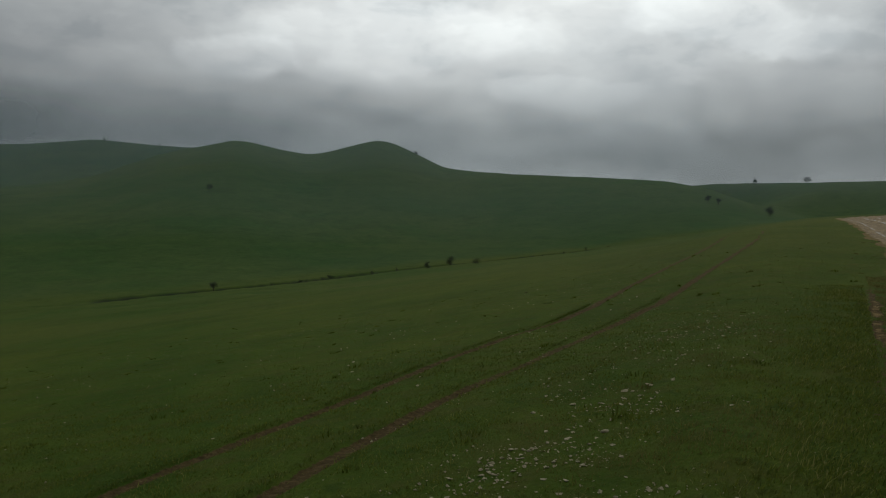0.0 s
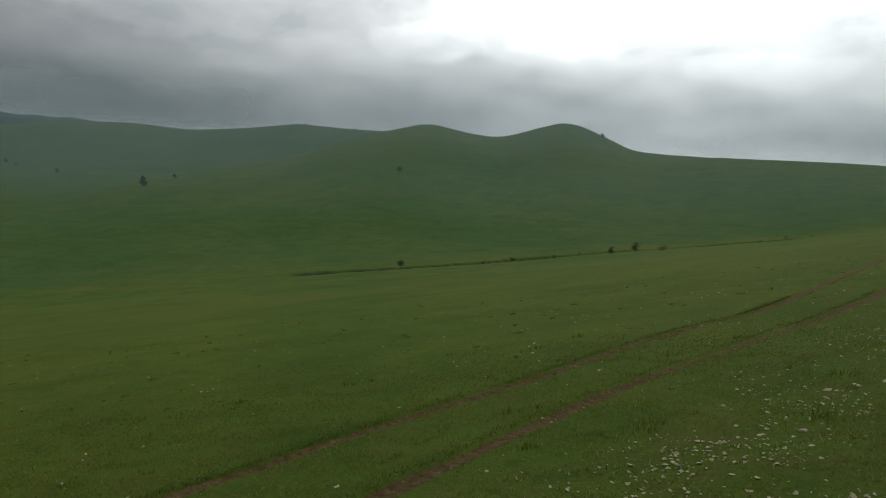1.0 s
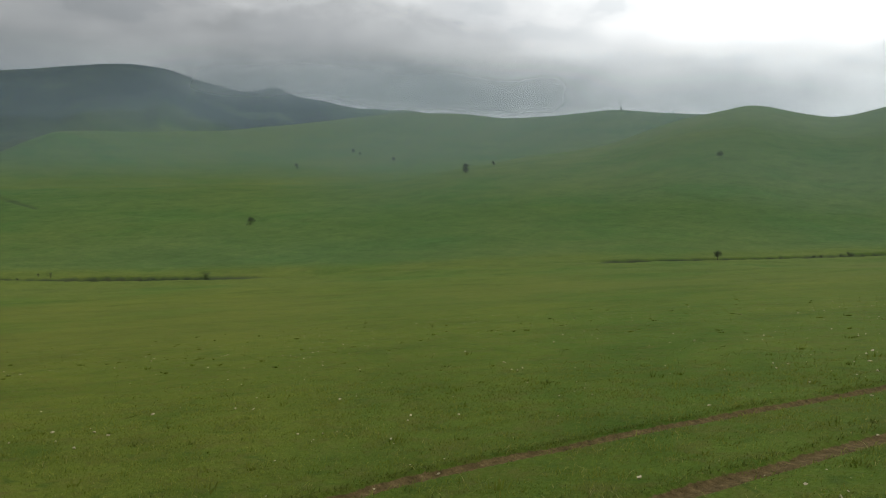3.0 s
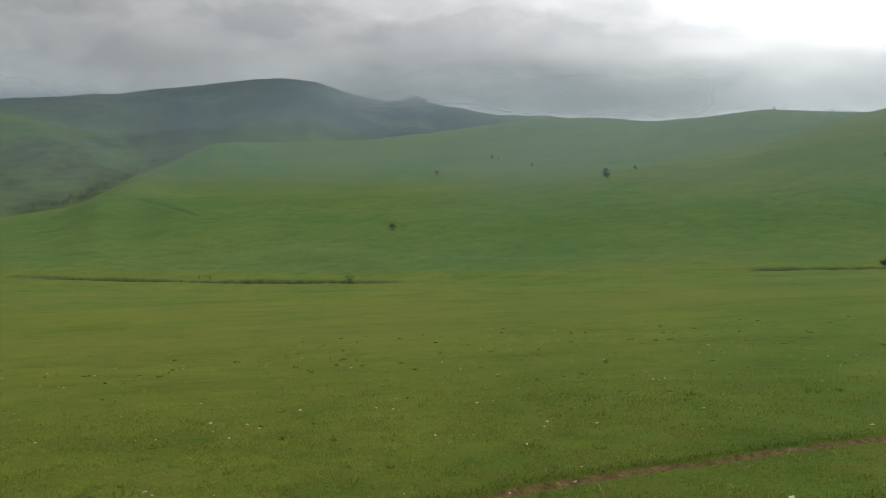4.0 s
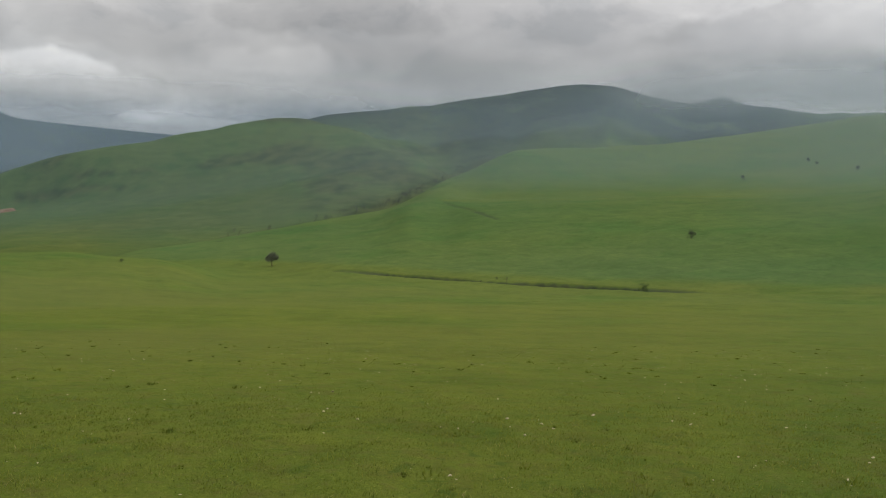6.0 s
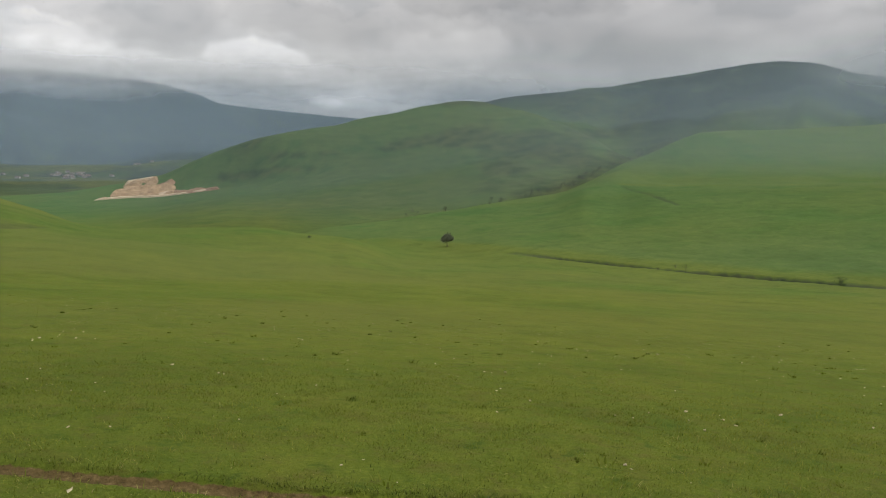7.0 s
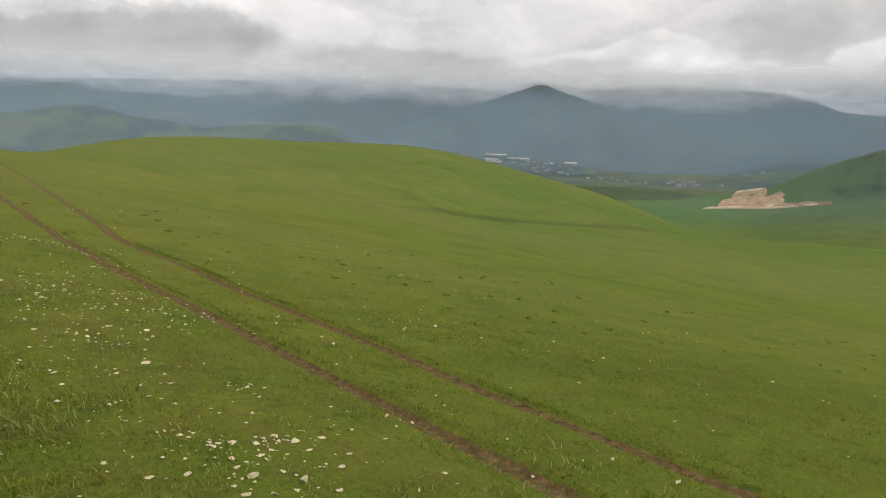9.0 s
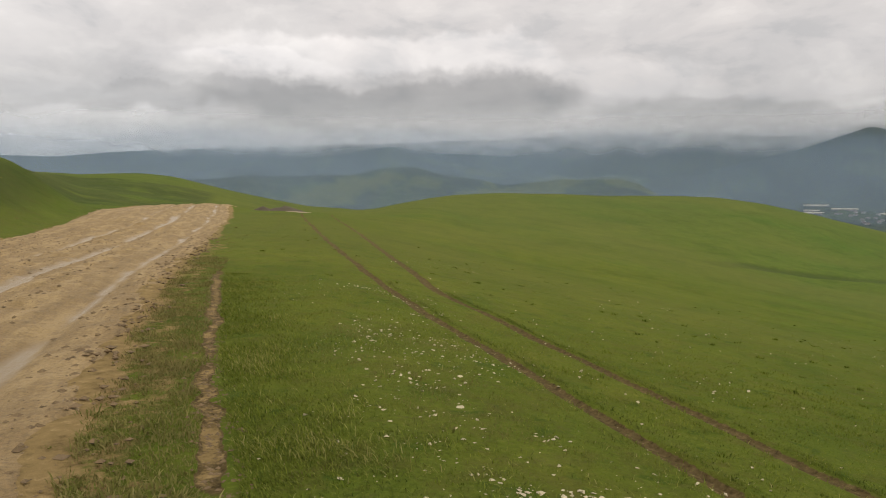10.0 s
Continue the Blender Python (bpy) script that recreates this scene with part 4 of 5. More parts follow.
LEAF = leaf_material("leaves", (0.032, 0.050, 0.026), (0.075, 0.10, 0.050))
# lone tree's leaves, made paler and greyer to put haze into the colour
LEAF_HAZY = leaf_material("hazy_leaves", (0.075, 0.092, 0.058), (0.14, 0.158, 0.098))
LEAF_LIGHT = leaf_material("young_leaves", (0.040, 0.075, 0.020), (0.085, 0.130, 0.038))
ROCK = plain("cut_rock", (0.20, 0.125, 0.075), 0.95, 0.5, 0.12, 0.3, 1.5)
ROCK_TAN = plain("tan_rock", (0.27, 0.185, 0.105), 0.95, 0.4, 0.14, 0.3, 1.5)
ROCK_PALE = plain("pale_spoil", (0.40, 0.32, 0.22), 0.95, 0.3, 0.08, 0.4, 1.0)
SHEET = plain("pale_sheet_roof", (0.50, 0.44, 0.31), 0.5, 0.12, 0.2)
PLASTER = plain("plaster", (0.27, 0.26, 0.24), 0.9, 0.12, 0.5)
WALL_DARK = plain("stained_wall", (0.22, 0.20, 0.18), 0.9, 0.2, 0.5)
TILE = plain("roof_tile", (0.12, 0.095, 0.08), 0.8, 0.25, 0.6)
WINDOW = plain("dark_window_glass", (0.03, 0.035, 0.04), 0.15, 0.1, 1.0)


def mesh_from(name, verts, faces, mat, smooth_shade=False):
    me = bpy.data.meshes.new(name)
    me.from_pydata(verts, [], faces)
    if smooth_shade:
        me.polygons.foreach_set("use_smooth", np.ones(len(me.polygons), dtype=bool))
    me.materials.append(mat)
    me.update()
    return me


def part(name, me, parent, label="", m=None):
    ob = new(name, me)
    ob.parent = parent
    if m is not None:
        ob.matrix_basis = m
    if label:
        tagged(ob, label)
    return ob


def on_land(az, r):
    x, y, _ = place(az, r, 0)
    z = float(ground_height(np.array([x]), np.array([y]))[0])
    return x, y, z


def tube(bm, pts, radii, sides=7):
    """A tapered limb through the points."""
    rings = []
    for i, (p, rad) in enumerate(zip(pts, radii)):
        d = (pts[min(i + 1, len(pts) - 1)] - pts[max(i - 1, 0)]).normalized()
        side = d.cross(Vector((0.3, 0.9, 0.2))).normalized()
        up = d.cross(side)
        rings.append([bm.verts.new(p + rad * (math.cos(k * 6.283 / sides) * side + math.sin(k * 6.283 / sides) * up)) for k in range(sides)])
    for a, b in zip(rings[:-1], rings[1:]):
        for k in range(sides):
            bm.faces.new((a[k], a[(k + 1) % sides], b[(k + 1) % sides], b[k]))
    bm.faces.new(rings[-1])


def limbs_mesh(rng, height, crown_base, spread, trunk_r, limbs):
    """Trunk with boughs that reach into the crown, one unit high crown space; returns the mesh and the bough tips."""
    bm = bmesh.new()
    tips = []
    lean = Vector((rng.uniform(-0.06, 0.06), rng.uniform(-0.06, 0.06), 1)) * height
    tube(bm, [Vector((0, 0, -0.15)), lean * 0.25, lean * 0.5, lean * 0.8], [trunk_r * 1.5, trunk_r, trunk_r * 0.75, trunk_r * 0.25])
    for i in range(limbs):
        t = rng.uniform(crown_base, 0.75)
        a = i * 2.4 + rng.uniform(-0.4, 0.4)
        out = spread * rng.uniform(0.55, 0.95)
        base = lean * t
        mid = base + Vector((math.cos(a) * out * 0.5, math.sin(a) * out * 0.5, height * rng.uniform(0.06, 0.16)))
        tip = base + Vector((math.cos(a) * out, math.sin(a) * out, height * rng.uniform(-0.02, 0.22)))
        tube(bm, [base, mid, tip], [trunk_r * 0.45, trunk_r * 0.28, trunk_r * 0.08], 5)
        tips += [mid, tip]
    tips += [lean * 0.9, lean * 0.72, lean * 0.6]
    me = bpy.data.meshes.new("trunk")
    bm.to_mesh(me)
    bm.free()
    me.materials.append(BARK)
    return me, tips


def crown_mesh(rng, tips, clump, leaf, count, mat):
    """Leaves gathered in uneven clumps round the bough tips."""
    verts, faces = [], []
    for i in range(count):
        c = tips[rng.randrange(len(tips))]
        d = Vector((rng.gauss(0, 1), rng.gauss(0, 1), rng.gauss(0, 0.75)))
        d = d.normalized() * clump * (rng.random() ** 0.4) * rng.uniform(0.75, 1.15)
        p = c + d
        if p.z < 0.02:
            p.z = 0.02 + rng.random() * 0.1
        n = Vector((rng.gauss(0, 1), rng.gauss(0, 1), rng.gauss(0.5, 1))).normalized()
        u = n.orthogonal().normalized() * leaf * rng.uniform(0.6, 1.3)
        w = n.cross(u).normalized() * leaf * rng.uniform(0.4, 0.8)
        k = len(verts)
        verts += [p - u, p + w, p + u, p - w]
        faces.append((k, k + 1, k + 2, k + 3))
    return mesh_from("crown", verts, faces, mat)


def tree(name, rng, width, height, label, category, leaves, mat, crown_base=0.3, limbs=9):
    ob = tagged(new(name), label, category)
    trunk, tips = limbs_mesh(rng, height, crown_base, width * 0.42, max(0.05, height * 0.03), limbs)
    part("trunk", trunk, ob)
    part("crown", crown_mesh(rng, tips, width * 0.23, height * 0.042, leaves, mat), ob)
    return ob


def stand(ob, az, r, turn=0.0, scale=1.0, sink=0.05):
    x, y, z = on_land(az, r)
    ob.matrix_basis = Matrix.Translation((x, y, z - sink)) @ Matrix.Rotation(turn, 4, "Z") @ Matrix.Scale(scale, 4)
    return ob


rng = random.Random(7)
LONE = sight(79.7, -6.97)
stand(tree("tree", rng, 0.0178 * LONE, 0.0162 * LONE, "lone round-crowned tree standing in the valley meadow", "tree", 3200, LEAF_HAZY, 0.35, 12), 79.7, LONE)
# shrubs: bearing, elevation of the foot, width, height
HILL_SHRUBS = [(46.4, -0.43, 5.0, 4.0), (34.2, -0.36, 4.5, 5.6), (49.6, -4.53, 3.7, 3.0), (32.2, 0.25, 2.8, 2.5), (42.4, 0.8, 3.7, 4.6), (41.9, 0.69, 3.6, 3.0), (39.5, 0.34, 3.8, 3.8),
               (16.5, 1.3, 3.0, 2.7), (89.8, -6.45, 1.5, 1.0)]
GULLY_SHRUBS = [(56.4, -8.3, 2.1, 1.6), (52.7, -8.3, 3.5, 2.4), (16.2, -5.8, 2.5, 2.2), (-0.7, -3.8, 3.0, 2.6), (1.0, -4.1, 2.2, 2.0), (8.0, -4.9, 2.1, 1.4), (10.2, -5.1, 1.8, 1.1),
                (-2.6, -3.65, 3.4, 1.7), (-6.8, -3.0, 2.5, 1.5), (5.0, -4.6, 1.6, 1.0), (-9.0, -2.7, 2.2, 1.3)]
SKYLINE_TREES = [(-18.8, 1.09, 2.7, 3.6), (-19.5, 0.98, 2.5, 3.0), (-21.8, 2.40, 3.4, 3.8), (-25.0, 2.46, 5.4, 3.8), (1.95, 4.13, 3.4, 3.6), (23.3, 4.36, 3.6, 4.2), (19.8, 4.2, 3.2, 3.2), (-22.8, 0.22, 4.2, 4.2)]
for az, el, w, h in HILL_SHRUBS:
    stand(tagged(tree("shrub", rng, w, h, "dark green shrub alone on the grassy hillside", "shrub", 700, LEAF, 0.12, 8), group="shrubs on the hillside"), az, sight(az, el), rng.random() * 6)
for i, (az, el, w, h) in enumerate(GULLY_SHRUBS):
    light = i < 2
    stand(tagged(tree("shrub", rng, w, h, "light green bush in the stream cut" if light else "dark bush growing in the stream cut", "shrub", 650, LEAF_LIGHT if light else LEAF, 0.1, 8),
                 group="bushes along the gully"), az, sight(az, el), rng.random() * 6)
# scrub: small bushes in the stream cut and a dark belt of them in the hollow behind the green hill
for i in range(26):
    az = rng.choice((-12, -10, -8, -5, -2, 2, 6, 9, 12, 61, 64)) + rng.uniform(-1.6, 1.6)
    r = float(np.interp(az, [p[0] for p in LAND["gully"]], [p[1] for p in LAND["gully"]])) + rng.uniform(-2, 4)
    w = rng.uniform(0.9, 2.1)
    stand(tagged(tree("shrub", rng, w, w * rng.uniform(0.5, 0.8), "low dark bush growing in the stream cut", "shrub", 160, LEAF, 0.1, 5), group="bushes along the gully"), az, r, rng.random() * 6)
for i in range(84):
    az = rng.choice((64.5, 66, 67.5, 69.5, 70.5, 71.5, 72.5, 76, 82)) + rng.gauss(0, 0.8)
    el = float(np.interp(az, [62, 63.6, 65.3, 67.3, 69, 71.3, 75, 79, 83.4], [1.6, 0.93, 0.08, -0.75, -1.7, -2.8, -3.55, -4.35, -5.1])) + 0.04 + abs(rng.gauss(0, 0.22))
    r = sight(az, el)
    w = rng.uniform(0.005, 0.012) * r
    stand(tagged(tree("shrub", rng, w, w * rng.uniform(0.4, 0.65), "dark scrub bush in the hollow behind the hill", "shrub", 150, LEAF, 0.1, 5), group="scrub in the hollow"), az, r, rng.random() * 6)
for az, el, w, h in SKYLINE_TREES:
    stand(tagged(tree("tree", rng, w, h, "small dark tree on the bare ridge", "tree", 700, LEAF, 0.3, 8), group="trees on the ridges"), az, sight(az, el), rng.random() * 6, sink=0.35)


# stones
def stone_mesh(k):
    r = random.Random(100 + k)
    bm = bmesh.new()
    bmesh.ops.create_icosphere(bm, subdivisions=2, radius=0.5)
    flat = r.uniform(0.28, 0.6)
    cuts = [(Vector((r.gauss(0, 1), r.gauss(0, 1), r.gauss(0, 0.8))).normalized(), r.uniform(0.2, 0.42)) for _ in range(12)]
    for v in bm.verts:
        for n, d in cuts:
            over = v.co.dot(n) - d
            if over > 0:
                v.co -= n * over
        v.co += v.co.normalized() * 0.05 * noise.noise(v.co * 4 + Vector((k * 7, 0, 0)))
        v.co = Vector((v.co.x * r.uniform(1.0, 1.03), v.co.y * 0.8, v.co.z * flat))
    me = bpy.data.meshes.new("stone")
    bm.to_mesh(me)
    bm.free()
    me.materials.append(STONE)
    return me


STONES = [stone_mesh(k) for k in range(12)]


def put_stone(p, q, size, r):
    size *= 0.46
    x, y = from_slope(p, q)
    z = float(ground_height(np.array([x]), np.array([y]))[0])
    ob = tagged(new("stone", STONES[r.randrange(12)]), "pale limestone lump lying in the grass" if size > 0.055 else "small pale stone in the grass", "stone", "pale stones in the grass")
    ob.matrix_basis = Matrix.Translation((x, y, z + size * 0.1)) @ Euler((r.gauss(0, 0.25), r.gauss(0, 0.25), r.random() * 6.28)).to_matrix().to_4x4() @ Matrix.Diagonal((size * r.uniform(0.9, 1.4), size, size * 0.85, 1))


NESTS = []


def scatter_stones():
    r = random.Random(5)
    # single stones that stand out: p, q, size
    for p, q, s in [(7.3, 12.5, 0.16), (6.5, 11.1, 0.16), (2.1, 6.9, 0.13), (9.7, 1.1, 0.14), (10.2, -1.5, 0.14), (11.0, -2.1, 0.13), (10.5, -7.2, 0.16), (12.9, -11.8, 0.16), (14.0, -5.6, 0.15),
                    (7.7, -9.1, 0.13), (3.7, -4.0, 0.10), (7.9, 4.2, 0.13), (1.1, -6.3, 0.16), (1.4, -7.6, 0.14), (1.5, -4.4, 0.17), (1.7, -5.7, 0.12), (2.6, -8.1, 0.13), (9.8, -17.4, 0.2),
                    (1.2, 7.8, 0.22), (1.4, 7.6, 0.18), (1.0, 8.0, 0.15), (1.25, 6.0, 0.16), (1.1, 6.1, 0.12), (1.3, -3.8, 0.16), (1.6, -4.0, 0.12)]:
        put_stone(p, q, s, r)
    global NESTS
    NESTS = nests = [(r.gauss(1.25, 0.55), sgn * (3.4 + 12 * r.random() ** 1.8)) for sgn in (1, -1) for _ in range(44)]
    for _ in range(165):     # stony bands beside the ruts, in loose nests
        p, q = r.choice(nests)
        p, q = p + r.gauss(0, 0.22) + (0.04 * (q - 6) if q > 6 else 0), q + r.gauss(0, 0.35)
        put_stone(p, q, 0.03 + 0.12 * r.random() ** 2.6, r)
    for _ in range(120):      # thinly strewn down the slope
        put_stone(4 + 26 * r.random() ** 1.3, r.uniform(-22, 24), 0.05 + 0.09 * r.random() ** 2, r)


scatter_stones()


# heap of dug earth beside the road's crest
def heap_mesh(seed, mat, lump=0.18):
    n, rings = 40, 14
    verts, faces = [], []
    for i in range(rings + 1):
        t = i / rings
        for k in range(n):
            a = k * 6.28318 / n
            rad = t * (1 + 0.25 * noise.noise(Vector((math.cos(a) * 1.3, math.sin(a) * 1.3, seed))))
            h = (1 - t) ** 1.15 if t > 0.1 else 1 - t * 1.1
            p = Vector((math.cos(a) * rad, math.sin(a) * rad, 0))
            verts.append((p.x, p.y, h + lump * (1 - t) * noise.noise(Vector((p.x * 4, p.y * 4, seed + 3))) - 0.6 * t * t))
    for i in range(rings):
        for k in range(n):
            a, b = i * n + k, i * n + (k + 1) % n
            faces.append((a, a + n, b + n, b))
    return mesh_from("heap", verts, faces, mat, True)


def put_heap(az, r, length, depth, height):
    ob = tagged(new("soil_mound", heap_mesh(r, EARTH)), "low heap of dark dug earth beside the road", "earth heap")
    x, y, z = on_land(az, r)
    ob.matrix_basis = Matrix.Translation((x, y, z - 0.12)) @ Matrix.Rotation(radians(az), 4, "Z") @ Matrix.Diagonal((length / 2, depth / 2, height, 1))


put_heap(155.9, 70, 5.6, 3.0, 0.62)
put_heap(157.4, 69, 3.4, 2.2, 0.5)
gravel = tagged(new("gravel_strip", heap_mesh(4.5, ROCK_PALE, 0.1)), "low strip of pale gravel before the earth heap", "gravel")
gx, gy, gz = on_land(155.4, 64)
gravel.matrix_basis = Matrix.Translation((gx, gy, gz - 0.02)) @ Matrix.Rotation(radians(155.4), 4, "Z") @ Matrix.Diagonal((1.5, 0.35, 0.09, 1))


# quarry above the valley mouth
def build_quarry():
    ob = tagged(new("quarry"), "tan open quarry cut in benches into the green hillside", "quarry")
    cx, cy, cz = on_land(100.2, 1215)
    ob.matrix_basis = Matrix.Translation((cx, cy, cz)) @ Matrix.Rotation(radians(100.2), 4, "Z")

    mw = ob.matrix_basis

    def ground_at(u, v):
        return land(mw[0][0] * u + mw[0][1] * v + mw[0][3], mw[1][0] * u + mw[1][1] * v + mw[1][3]) - cz

    def patch(name, at, near, far, lift, mat, label, rough):
        """A bench between two edges, a little above the slope."""
        nu, nv = 60, 18
        ss, tt = np.meshgrid(np.linspace(0, 1, nu + 1), np.linspace(0, 1, nv + 1))
        ss, tt = ss.ravel(), tt.ravel()
        u = at[0] + ss * (at[-1] - at[0])
        v0, v1 = np.interp(u, at, near) + 3 * fbm(u, u * 0, 18, 63), np.interp(u, at, far) + 4 * fbm(u, u * 0 + 9, 14, 64)
        v = v0 + tt * (v1 - v0)
        hump = np.minimum(1, np.minimum(ss, 1 - ss) * 12) * np.minimum(1, np.minimum(tt, 1 - tt) * 7)
        g = ground_at(u, v)
        z = g - 1.5 + (lift + 1.5) * hump + rough * hump * (fbm(u, v, 14, 62) + np.abs(fbm(u, v, 26, 65)))
        k = np.arange(nv)[:, None] * (nu + 1) + np.arange(nu)[None]
        faces = np.stack([k, k + 1, k + nu + 2, k + nu + 1], -1).reshape(-1, 4).tolist()
        part(name, mesh_from(name, np.stack([u, v, z], -1).tolist(), faces, mat, False), ob, label)
    patch("bench", [-86, -34, 16, 50], [-13, -23, -40, -55], [-7, -14, -32, -49], 2.2, ROCK_PALE, "pale flat quarry floor", 0.4)
    patch("bench", [-64, -44, 6, 30], [-6, -14, -32, -40], [14, 62, 46, 14], 2.2, ROCK_TAN, "tan broken rock bench", 5.0)
    patch("bench", [20, 46, 88], [-41, -53, -68], [0, -24, -60], 1.8, ROCK, "reddish brown bench", 3.0)
    patch("bench", [-48, -24, 6], [60, 52, 40], [104, 106, 104], 1.6, ROCK_TAN, "tan wall of the upper cut", 4.5)
    patch("bench", [-44, -24, 0], [92, 88, 78], [106, 102, 92], 4.0, ROCK_PALE, "pale upper ledge", 0.3)
    for k, (u, v, w, d, h, mat) in enumerate([(-68, -6, 8, 6, 3, ROCK_TAN), (-32, 4, 16, 12, 4, ROCK_TAN), (-8, 0, 14, 10, 4, ROCK), (16, -14, 16, 10, 4, ROCK_PALE), (40, -30, 12, 8, 3, ROCK), (64, -48, 14, 6, 2, ROCK_PALE),
                                              (12, 32, 18, 12, 4, ROCK), (22, 30, 14, 14, 6, ROCK), (2, 16, 16, 8, 3, ROCK_PALE)]):
        g = float(ground_at(np.array([float(u)]), np.array([float(v)]))[0])
        part("spoil_heap", heap_mesh(50 + k, mat, 0.3), ob, "", Matrix.Translation((u, v, g)) @ Matrix.Diagonal((w, d, h, 1)))


build_quarry()


# town in the valley
def gable(name, length, depth, wall_h, roof_h, label, category, group, wall_mat, roof_mat, bays):
    ob = tagged(new(name), label, category, group)
    x, y = length / 2, depth / 2
    wall = mesh_from("wall", [(-x, -y, -2), (x, -y, -2), (x, y, -2), (-x, y, -2), (-x, -y, wall_h), (x, -y, wall_h), (x, y, wall_h), (-x, y, wall_h), (-x, 0, wall_h + roof_h), (x, 0, wall_h + roof_h)],
                     [(0, 1, 5, 4), (1, 2, 6, 9, 5), (2, 3, 7, 6), (3, 0, 4, 8, 7)], wall_mat)
    part("wall", wall, ob)
    e, t = 0.5, 0.3
    rv = []
    for dz in (0, t):
        rv += [(-x - e, -y - e, wall_h - 0.2 + dz), (x + e, -y - e, wall_h - 0.2 + dz), (x + e, 0, wall_h + roof_h + dz), (-x - e, 0, wall_h + roof_h + dz), (x + e, y + e, wall_h - 0.2 + dz), (-x - e, y + e, wall_h - 0.2 + dz)]
    rf = [(0, 3, 2, 1), (3, 5, 4, 2), (6, 7, 8, 9), (9, 8, 10, 11), (0, 1, 7, 6), (5, 11, 10, 4), (0, 6, 9, 3), (3, 9, 11, 5), (1, 2, 8, 7), (2, 4, 10, 8)]
    part("roof", mesh_from("roof", rv, rf, roof_mat), ob)
    pane = None
    for i in range(bays):
        u = -x + (i + 0.5) * length / bays
        w = length / bays * 0.3
        if pane is None:
            pane = mesh_from("window", [(-w, -0.08, 1.0), (w, -0.08, 1.0), (w, -0.08, 2.2), (-w, -0.08, 2.2), (-w, 0.1, 1.0), (w, 0.1, 1.0), (w, 0.1, 2.2), (-w, 0.1, 2.2)],
                             [(0, 1, 2, 3), (0, 4, 5, 1), (3, 2, 6, 7), (0, 3, 7, 4), (1, 5, 6, 2)], WINDOW)
        part("window", pane, ob, "", Matrix.Translation((u, -y, 0)))
    return ob


def build_town():
    r = random.Random(9)
    shed = None
    for row, (el_r, a0, n) in enumerate([(3175, 119.25, 4), (3115, 119.25, 4), (3060, 119.2, 3)]):
        for k in range(n):
            az = a0 - 0.55 - k * 1.62 - (0.1 if k > 1 else 0)
            x, y, z = on_land(az, el_r)
            m = Matrix.Translation((x, y, z)) @ Matrix.Rotation(radians(az + 6), 4, "Z")
            if shed is None:
                shed = gable("farm_shed", 84, 12, 2.0, 2.2, "long low farm shed with a pale sheet roof", "shed", "long sheds of the town", WALL_DARK, SHEET, 10)
                shed.matrix_basis = m
            else:
                copy_thing(shed, m)
    hall = gable("hall", 46, 20, 6, 4, "large pale hall at the end of the sheds", "hall", "", PLASTER, SHEET, 6)
    x, y, z = on_land(113.3, 3060)
    hall.matrix_basis = Matrix.Translation((x, y, z)) @ Matrix.Rotation(radians(120), 4, "Z")
    house = None
    spots = [(115.6 + r.gauss(0, 1.6), r.uniform(2700, 3000)) for _ in range(22)] + [(105.3 + r.gauss(0, 1.0), r.uniform(2250, 2500)) for _ in range(22)] + [(100 + r.random() * 14, r.uniform(2350, 2900)) for _ in range(14)]
    for az, rr in spots:
        x, y, z = on_land(az, rr)
        m = Matrix.Translation((x, y, z)) @ Matrix.Rotation(radians(az + r.uniform(-50, 50)), 4, "Z")
        if house is None:
            house = gable("house", 11, 8, 3.6, 2.6, "small plastered house with a tiled roof in the valley", "house", "houses of the valley town", PLASTER, TILE, 3)
            house.matrix_basis = m
        else:
            copy_thing(house, m)


build_town()


# ---- grass ----
def grass_material():
    m, a, l, bsdf, out = material("grass_blades")
    tone = a("ShaderNodeAttribute", attribute_name="tone").outputs["Fac"]
    r = ramp(a, [(0.0, (0.036, 0.062, 0.008)), (0.45, (0.118, 0.157, 0.018)), (0.8, (0.205, 0.232, 0.037)), (1.0, (0.36, 0.33, 0.13))], "LINEAR")
    l(tone, r.inputs[0])
    dull = a("ShaderNodeAttribute", attribute_name="dull").outputs["Fac"]
    leaf = mix_rgb(a, l, dull, r.outputs[0], (0.175, 0.150, 0.055))
    l(leaf, bsdf.inputs["Base Color"])
    bsdf.inputs["Roughness"].default_value = 0.75
    bsdf.inputs["Specular IOR Level"].default_value = 0.08
    thin = a("ShaderNodeBsdfTranslucent")
    l(leaf, thin.inputs[0])
    mx = a("ShaderNodeMixShader")
    mx.inputs[0].default_value = 0.45
    l(bsdf.outputs[0], mx.inputs[1])
    l(thin.outputs[0], mx.inputs[2])
    l(mx.outputs[0], out.inputs[0])
    return m


